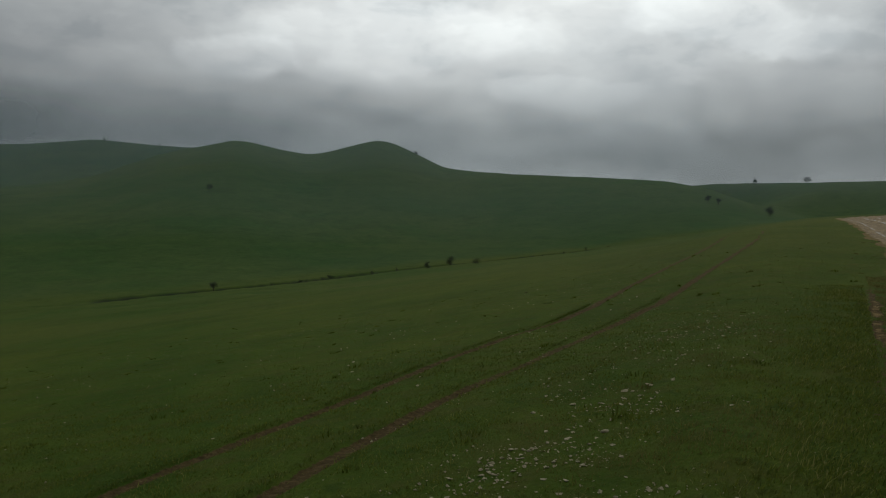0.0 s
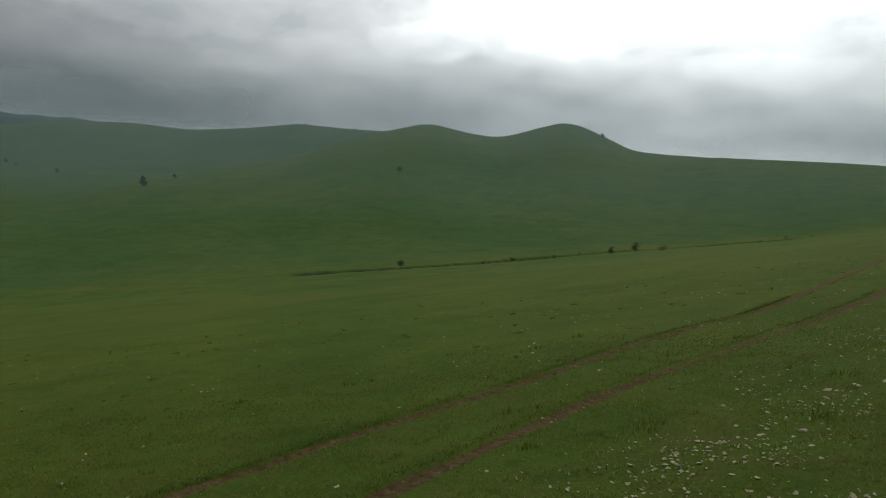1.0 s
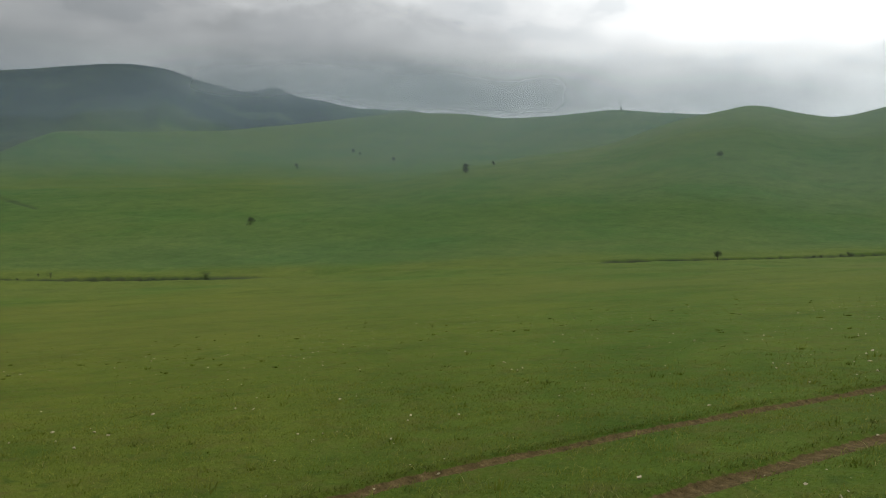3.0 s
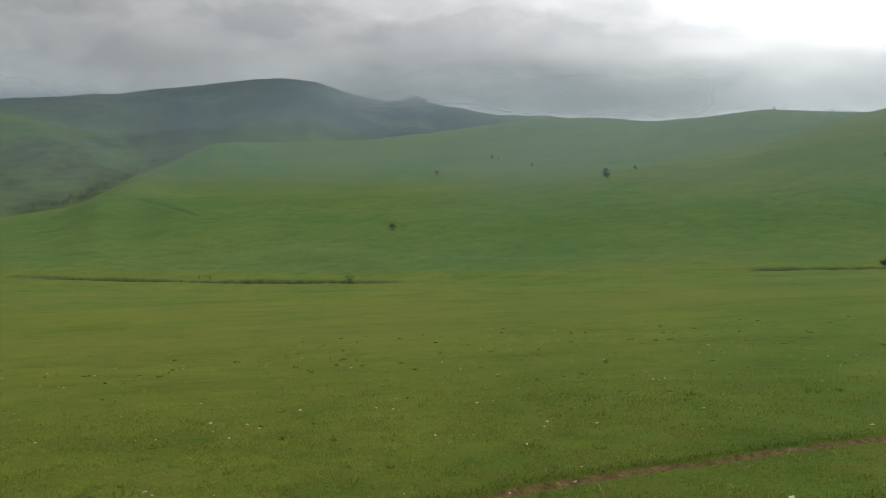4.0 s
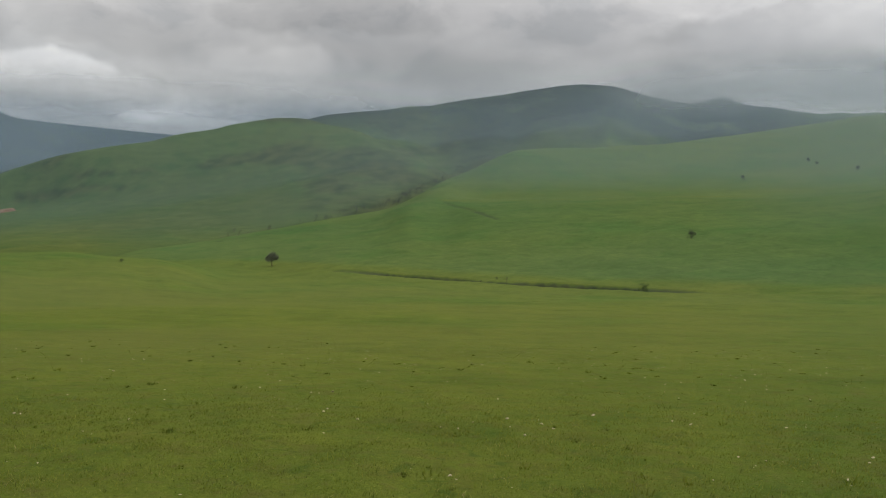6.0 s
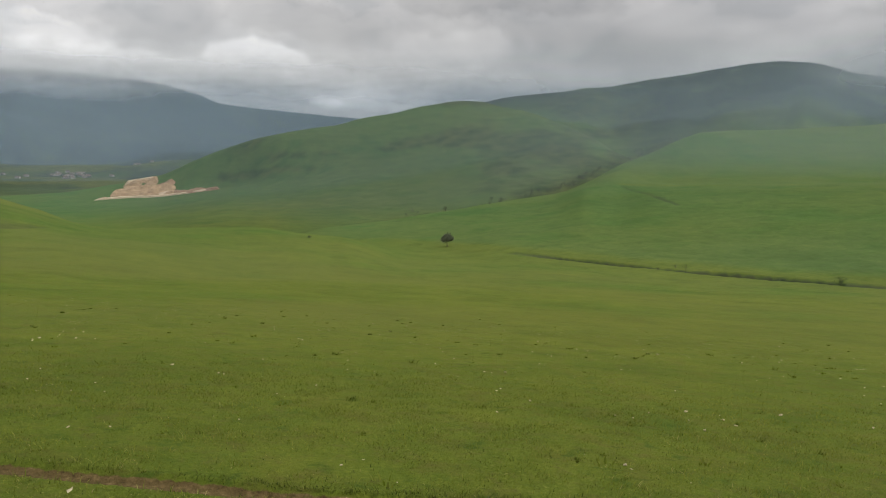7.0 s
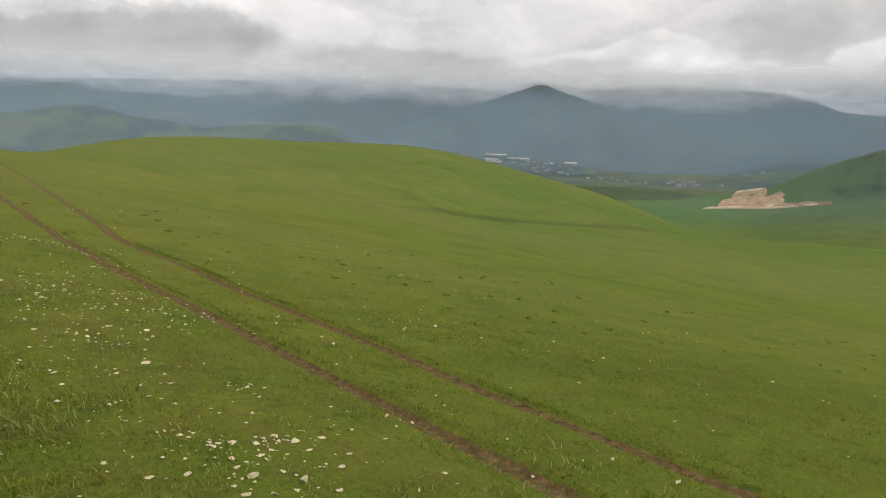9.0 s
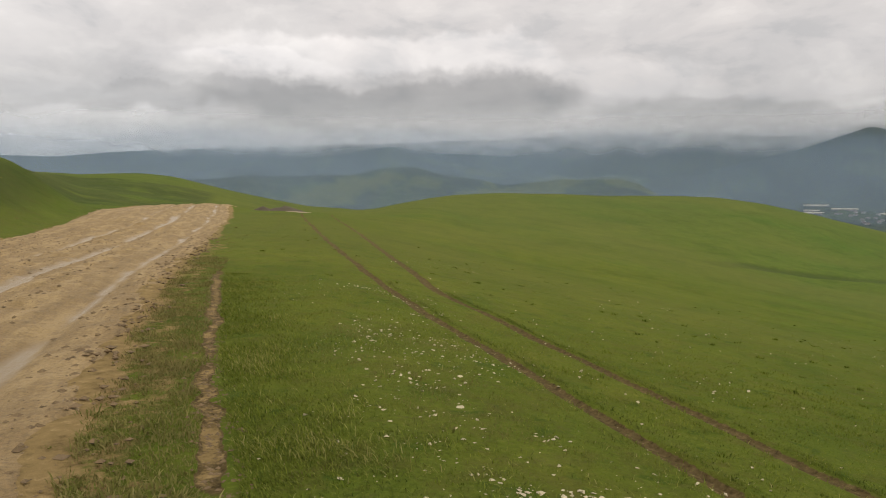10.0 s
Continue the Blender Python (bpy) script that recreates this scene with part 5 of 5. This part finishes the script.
def build_grass():
    g = np.random.RandomState(11)

    def blades(x, y, h, turn, bend, w, wind, tone):
        """Five-cornered blades: foot, knee, tip."""
        n = len(x)
        z = ground_height(x, y) - 0.008
        sx, sy = np.cos(turn) * w, np.sin(turn) * w
        bx, by = -np.sin(turn) * bend + wind, np.cos(turn) * bend
        v = np.empty((n, 5, 3))
        v[:, 0] = np.stack([x - sx, y - sy, z], -1)
        v[:, 1] = np.stack([x + sx, y + sy, z], -1)
        v[:, 2] = np.stack([x + sx * 0.8 + bx * 0.4, y + sy * 0.8 + by * 0.4, z + h * 0.7], -1)
        v[:, 3] = np.stack([x - sx * 0.8 + bx * 0.4, y - sy * 0.8 + by * 0.4, z + h * 0.7], -1)
        v[:, 4] = np.stack([x + bx, y + by, z + h], -1)
        return v.reshape(-1, 3), np.repeat(np.clip(tone, 0, 1), 5)

    def turf(count, r0, r1, power, size, wide):
        """Low leafy turf, cropped short."""
        r = (r0 ** power + g.rand(count) * (r1 ** power - r0 ** power)) ** (1 / power)
        az = np.radians(g.uniform(-36, 180, count))
        x, y = -r * np.sin(az), r * np.cos(az)
        clump, lush_or_haze = fbm(x, y, 0.3, 51), fbm(x, y, 2.6, 52)
        keep = g.rand(count) > 1.2 * soil_mask(x, y)
        keep &= g.rand(count) > 1.3 * np.maximum(road_mask(x, y), 2 * verge_mud(x, y) - 0.75)
        keep &= g.rand(count) < 0.6 + 0.9 * clump
        keep &= g.rand(count) < smooth(r1, 0.5 * r1, r)
        x, y, r, clump, lush_or_haze = x[keep], y[keep], r[keep], clump[keep], lush_or_haze[keep]
        n = len(x)
        h = size * (0.35 + 0.9 * g.rand(n) ** 2) * (1 + 0.6 * clump)
        bend = h * np.abs(g.normal(1.2, 0.6, n))
        tone = 0.44 + np.interp(r, [4, 10, 30], [0.27, 0.14, 0.07]) * g.randn(n) + 0.22 * lush_or_haze + 0.15 * clump
        tone[g.rand(n) < 0.012] = 0.86
        return blades(x, y, h, g.uniform(0, 6.283, n), bend, wide * (0.6 + 0.8 * g.rand(n)) * np.maximum(1, r / 7), 0.1 * h, tone)

    def verge(count):
        """Longer wind-bent grass on the bank between verge and slope, with pale seed heads."""
        q = np.where(g.rand(count) < 0.6, -2.4 - 14 * g.rand(count) ** 1.2, 3.5 + 16 * g.rand(count))
        p = rut_verge(q) + 0.10 + np.abs(g.normal(0, 0.5, count))
        x, y = from_slope(p, q)
        thick = fbm(x, y, 0.5, 54)
        keep = (g.rand(count) < 0.55 + 0.8 * thick) & (soil_mask(x, y) < 0.3)
        x, y, thick = x[keep], y[keep], thick[keep]
        n = len(x)
        h = 0.016 + 0.038 * g.rand(n) ** 2.0 * (1 + 0.8 * thick)
        tone = 0.44 + 0.22 * g.randn(n) + 0.3 * thick
        tone[(h > 0.055) & (g.rand(n) < 0.35)] = 0.9
        return blades(x, y, h, g.uniform(0, 6.283, n), h * np.abs(g.normal(1.0, 0.4, n)), 0.0026 * (0.7 + g.rand(n)), 0.5 * h, tone)

    def weeds(count):
        """Rough grey-green weeds between road and rut."""
        q = np.where(g.rand(count) < 0.7, -2.4 - 18 * g.rand(count) ** 1.3, 3 + 20 * g.rand(count))
        e, v = road_edge(q), rut_verge(q)
        p = e + (v - e) * g.rand(count)
        x, y = from_slope(p, q)
        thick = fbm(x, y, 0.35, 55)
        keep = (g.rand(count) < 0.5 + 1.0 * thick) & (soil_mask(x, y) < 0.4) & (g.rand(count) > 2.0 * verge_mud(x, y) - 0.95)
        x, y, thick = x[keep], y[keep], thick[keep]
        n = len(x)
        h = 0.012 + 0.040 * g.rand(n) ** 1.5 * (1 + thick)
        return blades(x, y, h, g.uniform(0, 6.283, n), h * np.abs(g.normal(1.0, 0.5, n)), 0.004 * (0.6 + g.rand(n)), 0.1 * h, np.where(g.rand(n) < 0.38, 0.9, 0.48) + 0.14 * g.randn(n) + 0.2 * thick)

    def tufts(count):
        """Thick dark tufts and weeds."""
        r = (4.0 ** 1.3 + g.rand(count) * (44 ** 1.3 - 4.0 ** 1.3)) ** (1 / 1.3)
        az = np.radians(g.uniform(-36, 176, count))
        n = 16
        cx, cy = np.repeat(-r * np.sin(az), n), np.repeat(r * np.cos(az), n)
        size = np.repeat((0.03 + 0.10 * g.rand(count) ** 2.5) * (0.6 + 0.4 * smooth(44, 12, r)), n)
        dark = np.repeat(0.16 + 0.4 * g.rand(count), n)
        far = np.repeat(np.maximum(1, r / 12), n)
        ang, rad = g.uniform(0, 6.283, count * n), np.sqrt(g.rand(count * n)) * size
        x, y = cx + np.cos(ang) * rad * 1.3, cy + np.sin(ang) * rad
        keep = (soil_mask(x, y) < 0.3) & (road_mask(x, y) < 0.15)
        x, y, size, dark, far, ang = x[keep], y[keep], size[keep], dark[keep], far[keep], ang[keep]
        m = len(x)
        z = ground_height(x, y) - 0.01
        h = size * g.uniform(0.3, 0.75, m)
        w = 0.005 * far * g.uniform(0.7, 1.5, m)
        turn = ang + 1.57
        sx, sy = np.cos(turn) * w, np.sin(turn) * w
        bx, by = np.cos(ang) * h * 0.6, np.sin(ang) * h * 0.6
        v = np.empty((m, 5, 3))
        v[:, 0] = np.stack([x - sx, y - sy, z], -1)
        v[:, 1] = np.stack([x + sx, y + sy, z], -1)
        v[:, 2] = np.stack([x + sx * 1.2 + bx * 0.4, y + sy * 1.2 + by * 0.4, z + h * 0.6], -1)
        v[:, 3] = np.stack([x - sx * 1.2 + bx * 0.4, y - sy * 1.2 + by * 0.4, z + h * 0.6], -1)
        v[:, 4] = np.stack([x + bx, y + by, z + h], -1)
        return v.reshape(-1, 3), np.repeat(np.clip(dark + 0.1 * g.randn(m), 0, 0.8), 5)

    def lips(count):
        """Uncropped grass that hangs over the far edge of each rut, toned dark for the overhang's shade."""
        q = np.where(g.rand(count) < 0.5, -17 * g.rand(count) ** 1.1, 19 * g.rand(count) ** 1.1)
        far = g.rand(count) < 0.6
        p = np.where(far, rut_far(q), rut_near(q)) + 0.15 + 0.08 * np.abs(g.randn(count))
        x, y = from_slope(p, q)
        wob = 0.05 * fbm(x, y, 1.3, 11)
        x, y = from_slope(p - wob, q)
        keep = g.rand(count) < 0.6 + 0.9 * fbm(x, y, 0.7, 56)
        x, y, q = x[keep], y[keep], q[keep]
        n = len(x)
        h = 0.012 + 0.030 * g.rand(n) ** 1.8
        return blades(x, y, h, g.uniform(0, 6.283, n), h * np.abs(g.normal(1.1, 0.5, n)), 0.0030 * (0.6 + g.rand(n)) * np.maximum(1, np.abs(q) / 12), 0.1 * h, 0.17 + 0.14 * g.randn(n))

    sets = [lips(24000), turf(620000, 2.5, 17, 1.1, 0.034, 0.0026), turf(150000, 6, 46, 0.9, 0.026, 0.0028), turf(30000, 15, 95, 0.8, 0.022, 0.0030), verge(110000), weeds(90000), tufts(1100)]
    verts = np.concatenate([s[0] for s in sets])
    tone = np.concatenate([s[1] for s in sets])
    n = len(verts) // 5
    base = np.arange(n) * 5
    loops = np.stack([base, base + 1, base + 2, base + 3, base + 3, base + 2, base + 4], -1).ravel().astype(np.int32)
    starts = np.stack([np.arange(n) * 7, np.arange(n) * 7 + 4], -1).ravel().astype(np.int32)
    mesh = bpy.data.meshes.new("grass")
    mesh.vertices.add(len(verts))
    mesh.vertices.foreach_set("co", verts.astype(np.float32).ravel())
    mesh.loops.add(len(loops))
    mesh.loops.foreach_set("vertex_index", loops)
    mesh.polygons.add(len(starts))
    mesh.polygons.foreach_set("loop_start", starts)
    mesh.update(calc_edges=True)
    foot = verts.reshape(-1, 5, 3)[:, 0]
    fp, fq = slope_axes(foot[:, 0], foot[:, 1])
    patch = smooth(-0.3, 0.4, fbm(foot[:, 0], foot[:, 1], 0.8, 57))
    between = smooth(0.15, -0.1, fp - rut_verge(fq))
    stony = smooth(2.6, 1.6, fp) * smooth(-0.3, 0.4, fp)
    dull = np.clip((0.55 + 0.4 * patch) * between + 0.6 * patch * stony + 0.35 * g.rand(n) - 0.08, 0, 0.9)
    set_attr(mesh, "dull", np.repeat(dull, 5))
    set_attr(mesh, "tone", tone)
    mesh.materials.append(grass_material())
    tagged(new("grass", mesh), "short grazed meadow grass with taller tufts on the verge", "grass", kind="stuff")


build_grass()


# ---- loose small stuff ----
def build_pebbles():
    """Chips of limestone and tiny white flower heads, too many to count."""
    r = np.random.RandomState(21)
    n = 12000
    nest = np.array(NESTS)[r.randint(0, len(NESTS), n)]
    p, q = nest[:, 0] + r.normal(0, 0.4, n), nest[:, 1] + r.normal(0, 0.7, n)
    far = r.rand(n) < 0.42
    p, q = np.where(far, 3 + 32 * r.rand(n) ** 1.2, p), np.where(far, r.uniform(-28, 30, n), q)
    slab = r.rand(n) < 0.085
    side = np.where(r.rand(n) < 0.5, -1, 1)
    p, q = np.where(slab, 1.2 + 0.55 * r.randn(n), p), np.where(slab, side * (3.0 + 10 * r.rand(n) ** 1.5), q)
    x, y = from_slope(p, q)
    keep = (r.rand(n) < smooth(-0.05, 0.35, fbm(x, y, 0.9, 53))) | (slab & (fbm(x, y, 1.4, 58) > -0.1))
    x, y, far, slab = x[keep], y[keep], far[keep], slab[keep]
    n = len(x)
    z = ground_height(x, y)
    size = np.where(far, 0.008 + 0.024 * r.rand(n) ** 3, 0.005 + 0.018 * r.rand(n) ** 2.4)
    size = np.where(slab, 0.008 + 0.020 * r.rand(n) ** 2.5, size)
    up = np.where(far & ~slab, 0.05, 0.0) * r.rand(n)
    thick = np.where(slab, 0.6, 1.0)
    corner = [(math.cos(k * 1.2566), math.sin(k * 1.2566), 0) for k in range(5)] + [(0.15, 0.1, 0.5), (0, 0, -0.5)]
    turn = r.uniform(0, 6.28, n)
    c, s = np.cos(turn), np.sin(turn)
    long = r.uniform(0.55, 1.0, n)
    v = np.empty((n, 7, 3))
    for k, (a, b, d) in enumerate(corner):
        j = 0.6 + 0.7 * r.rand(n)
        v[:, k] = np.stack([x + size * j * (a * c - long * b * s), y + size * j * (a * s + long * b * c), z + up + size * thick * (d * j + 0.35 + 0.25 * r.randn(n) * (d == 0))], -1)
    faces = []
    for i in range(n):
        o = i * 7
        for k in range(5):
            faces += [(o + k, o + (k + 1) % 5, o + 5), (o + (k + 1) % 5, o + k, o + 6)]
    me = mesh_from("pebbles", v.reshape(-1, 3).tolist(), faces, STONE)
    tagged(new("pebbles", me), "pale stone chips and tiny flower heads strewn in the grass", "pebbles", kind="stuff")


build_pebbles()


def build_clods():
    """Crumbs of mud along the road."""
    r = np.random.RandomState(22)
    n = 8500
    q = np.where(r.rand(n) < 0.75, -3 - 30 * r.rand(n) ** 1.4, 5 + 40 * r.rand(n))
    u = r.choice([0.1, 2.0, 3.4, 5.0, 6.1], n, p=[0.34, 0.12, 0.16, 0.18, 0.2]) + r.normal(0, 0.32, n)
    rut = r.rand(n) < 0.25
    q = np.where(rut, np.where(r.rand(n) < 0.7, -3 - 13 * r.rand(n), 3 + 16 * r.rand(n)), q)
    x, y = from_slope(np.where(rut, rut_verge(q) + r.normal(0, 0.09, n), road_edge(q) - u * (1 + 0.06 * smooth(15, 60, -q))), q)
    z = np.where(rut, ground_height(x, y), road_surface(x, y, u)[0])
    size = np.where(rut, 0.006 + 0.022 * r.rand(n) ** 2.4, 0.010 + 0.046 * r.rand(n) ** 2.6)
    v = np.empty((n, 6, 3))
    for k, (a, b, d) in enumerate([(1, 0, 0), (0, 1, 0), (-1, 0, 0), (0, -1, 0), (0, 0, 0.8), (0, 0, -0.8)]):
        j = 0.6 + 0.7 * r.rand(n)
        v[:, k] = np.stack([x + size * j * a, y + size * j * b, z + 0.6 * size * d * j], -1)
    faces = []
    for i in range(n):
        o = i * 6
        for k in range(4):
            faces += [(o + k, o + (k + 1) % 4, o + 4), (o + (k + 1) % 4, o + k, o + 5)]
    tagged(new("mud_clods", mesh_from("mud_clods", v.reshape(-1, 3).tolist(), faces, MUD)), "crumbs and clods of mud on the dirt road", "clods", kind="stuff")


build_clods()


# ---- haze: added sheets that stand in for the distant air ----
def haze_material(strength, tint):
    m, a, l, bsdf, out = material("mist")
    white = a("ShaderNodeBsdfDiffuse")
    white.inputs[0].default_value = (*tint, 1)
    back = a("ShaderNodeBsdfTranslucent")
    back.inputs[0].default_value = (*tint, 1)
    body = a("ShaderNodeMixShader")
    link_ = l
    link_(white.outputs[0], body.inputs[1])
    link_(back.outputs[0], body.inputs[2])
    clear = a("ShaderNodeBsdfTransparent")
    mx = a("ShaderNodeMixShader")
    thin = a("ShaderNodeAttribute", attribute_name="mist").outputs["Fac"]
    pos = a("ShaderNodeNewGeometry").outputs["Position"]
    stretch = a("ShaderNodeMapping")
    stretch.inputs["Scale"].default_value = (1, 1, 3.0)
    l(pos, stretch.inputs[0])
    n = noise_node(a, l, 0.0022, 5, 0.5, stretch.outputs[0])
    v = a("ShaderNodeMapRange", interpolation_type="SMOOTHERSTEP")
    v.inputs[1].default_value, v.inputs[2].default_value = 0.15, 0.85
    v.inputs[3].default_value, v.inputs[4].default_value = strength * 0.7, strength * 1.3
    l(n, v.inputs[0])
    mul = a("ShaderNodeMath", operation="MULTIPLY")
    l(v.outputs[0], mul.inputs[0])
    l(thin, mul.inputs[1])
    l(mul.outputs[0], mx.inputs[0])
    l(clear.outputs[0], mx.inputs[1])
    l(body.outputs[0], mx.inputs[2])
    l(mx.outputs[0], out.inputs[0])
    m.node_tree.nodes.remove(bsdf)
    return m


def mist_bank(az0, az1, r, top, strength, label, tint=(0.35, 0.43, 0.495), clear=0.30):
    """A thin added sheet, arced at one range, that imitates air haze, fading out above and at its ends."""
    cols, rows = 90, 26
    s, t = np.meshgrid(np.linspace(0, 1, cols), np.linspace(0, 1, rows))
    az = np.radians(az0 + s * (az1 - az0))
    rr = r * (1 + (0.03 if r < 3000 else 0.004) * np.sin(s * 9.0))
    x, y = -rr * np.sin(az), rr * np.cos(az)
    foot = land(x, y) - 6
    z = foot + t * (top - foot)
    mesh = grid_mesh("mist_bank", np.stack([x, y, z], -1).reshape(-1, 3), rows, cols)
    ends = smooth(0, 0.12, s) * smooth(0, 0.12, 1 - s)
    lifted = smooth(0.01, clear, t) if r < 1500 else 1.0     # nearer sheets thin out towards the grass
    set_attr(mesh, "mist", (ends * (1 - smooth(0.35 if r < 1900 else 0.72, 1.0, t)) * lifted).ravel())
    mesh.materials.append(haze_material(strength, tint))
    tagged(new("mist_bank", mesh), label, "mist", kind="structure")


# one sheet per range, tinted bluer with distance to imitate aerial haze
mist_bank(-45, 84, 430, 80, 0.17, "thin grey sheet added for haze in front of the hill")
mist_bank(-20, 66, 830, 135, 0.16, "thin grey sheet added for haze behind the first hills")
mist_bank(88, 200, 1380, 215, 0.15, "grey sheet added for haze before the far valley", (0.33, 0.43, 0.53))
mist_bank(-45, 50, 290, 60, 0.16, "thin grey sheet added for haze over the gully")
mist_bank(-30, 112, 600, 120, 0.14, "thin grey sheet added for haze over the spur", (0.28, 0.38, 0.47), 0.16)
mist_bank(58, 112, 940, 170, 0.09, "thin blue-grey sheet added for haze before the mountain's foot", (0.28, 0.39, 0.48), 0.08)
mist_bank(5, 62, 1000, 160, 0.16, "blue-grey sheet added for haze before the back ridge", (0.28, 0.38, 0.48))
mist_bank(30, 84, 1700, 250, 0.16, "blue-grey sheet added for haze on the mountain's flank", (0.27, 0.38, 0.49))
mist_bank(60, 200, 2150, 170, 0.16, "grey sheet added for haze over the valley mouth", (0.34, 0.46, 0.58))
mist_bank(60, 205, 2750, 245, 0.19, "blue-grey sheet added for haze over the far valley", (0.34, 0.475, 0.63))
mist_bank(60, 205, 3195, 310, 0.27, "blue-grey sheet added for haze before the far range", (0.36, 0.495, 0.65))


# low cloud that hides the tops
def cloud_material(thick, tint):
    m, a, l, bsdf, out = material("low_cloud")
    white = a("ShaderNodeBsdfDiffuse")
    white.inputs[0].default_value = (*tint, 1)
    back = a("ShaderNodeBsdfTranslucent")
    back.inputs[0].default_value = (*tint, 1)
    body = a("ShaderNodeMixShader")
    l(white.outputs[0], body.inputs[1])
    l(back.outputs[0], body.inputs[2])
    clear = a("ShaderNodeBsdfTransparent")
    mx = a("ShaderNodeMixShader")
    thin = a("ShaderNodeAttribute", attribute_name="mist").outputs["Fac"]
    stretch = a("ShaderNodeMapping")
    stretch.inputs["Scale"].default_value = (1, 1, 2.2)
    l(a("ShaderNodeNewGeometry").outputs["Position"], stretch.inputs[0])
    n = noise_node(a, l, 0.0045, 6, 0.55, stretch.outputs[0])
    v = a("ShaderNodeMapRange", interpolation_type="SMOOTHERSTEP")
    v.inputs[1].default_value, v.inputs[2].default_value = 0.1, 0.9
    v.inputs[3].default_value, v.inputs[4].default_value = thick * 0.6, thick * 1.3
    l(n, v.inputs[0])
    cut = a("ShaderNodeMath", operation="MULTIPLY", use_clamp=True)
    l(v.outputs[0], cut.inputs[0])
    l(thin, cut.inputs[1])
    edge = a("ShaderNodeMath", operation="MULTIPLY")
    l(cut.outputs[0], edge.inputs[0])
    ends = a("ShaderNodeAttribute", attribute_name="ends").outputs["Fac"]
    l(ends, edge.inputs[1])
    l(edge.outputs[0], mx.inputs[0])
    l(clear.outputs[0], mx.inputs[1])
    l(body.outputs[0], mx.inputs[2])
    l(mx.outputs[0], out.inputs[0])
    m.node_tree.nodes.remove(bsdf)
    return m


def low_cloud(az0, az1, r, base_el, top_el, label, thick, tint=(0.72, 0.75, 0.78)):
    """A hanging bank of cloud over a range, thickest halfway up."""
    cols, rows = 260, 60
    s, t = np.meshgrid(np.linspace(0, 1, cols), np.linspace(0, 1, rows))
    az = np.radians(az0 + s * (az1 - az0))
    rr = r * (1 + 0.02 * np.sin(s * 11.0))
    z = EYE + rr * np.tan(np.radians(base_el + t * (top_el - base_el)))
    mesh = grid_mesh("low_cloud", np.stack([-rr * np.sin(az), rr * np.cos(az), z], -1).reshape(-1, 3), rows, cols)
    ragged = 0.22 * fbm(az * r, z * 1.6, 520, 71) + 0.10 * fbm(az * r, z * 1.6, 130, 72)
    set_attr(mesh, "mist", smooth(0.06, 0.36, t + ragged).ravel())
    set_attr(mesh, "ends", (smooth(0, 0.22, s) * smooth(0, 0.22, 1 - s) * (1 - smooth(0.45, 1.0, t)) * smooth(0, 0.12, t)).ravel())
    mesh.materials.append(cloud_material(thick, tint))
    tagged(new("low_cloud", mesh), label, "cloud", kind="structure")


low_cloud(22, 58, 1640, 3.3, 8.5, "grey low cloud hiding the mountain's shoulder", 0.6, (0.50, 0.54, 0.58))
low_cloud(60, 190, 4180, 2.6, 7.0, "pale low cloud lying on the far range", 0.7)
low_cloud(66, 160, 4050, 3.1, 7.2, "pale torn cloud on the far range", 0.45)
low_cloud(100, 150, 3460, 4.0, 7.5, "grey cloud base over the far range", 0.3)
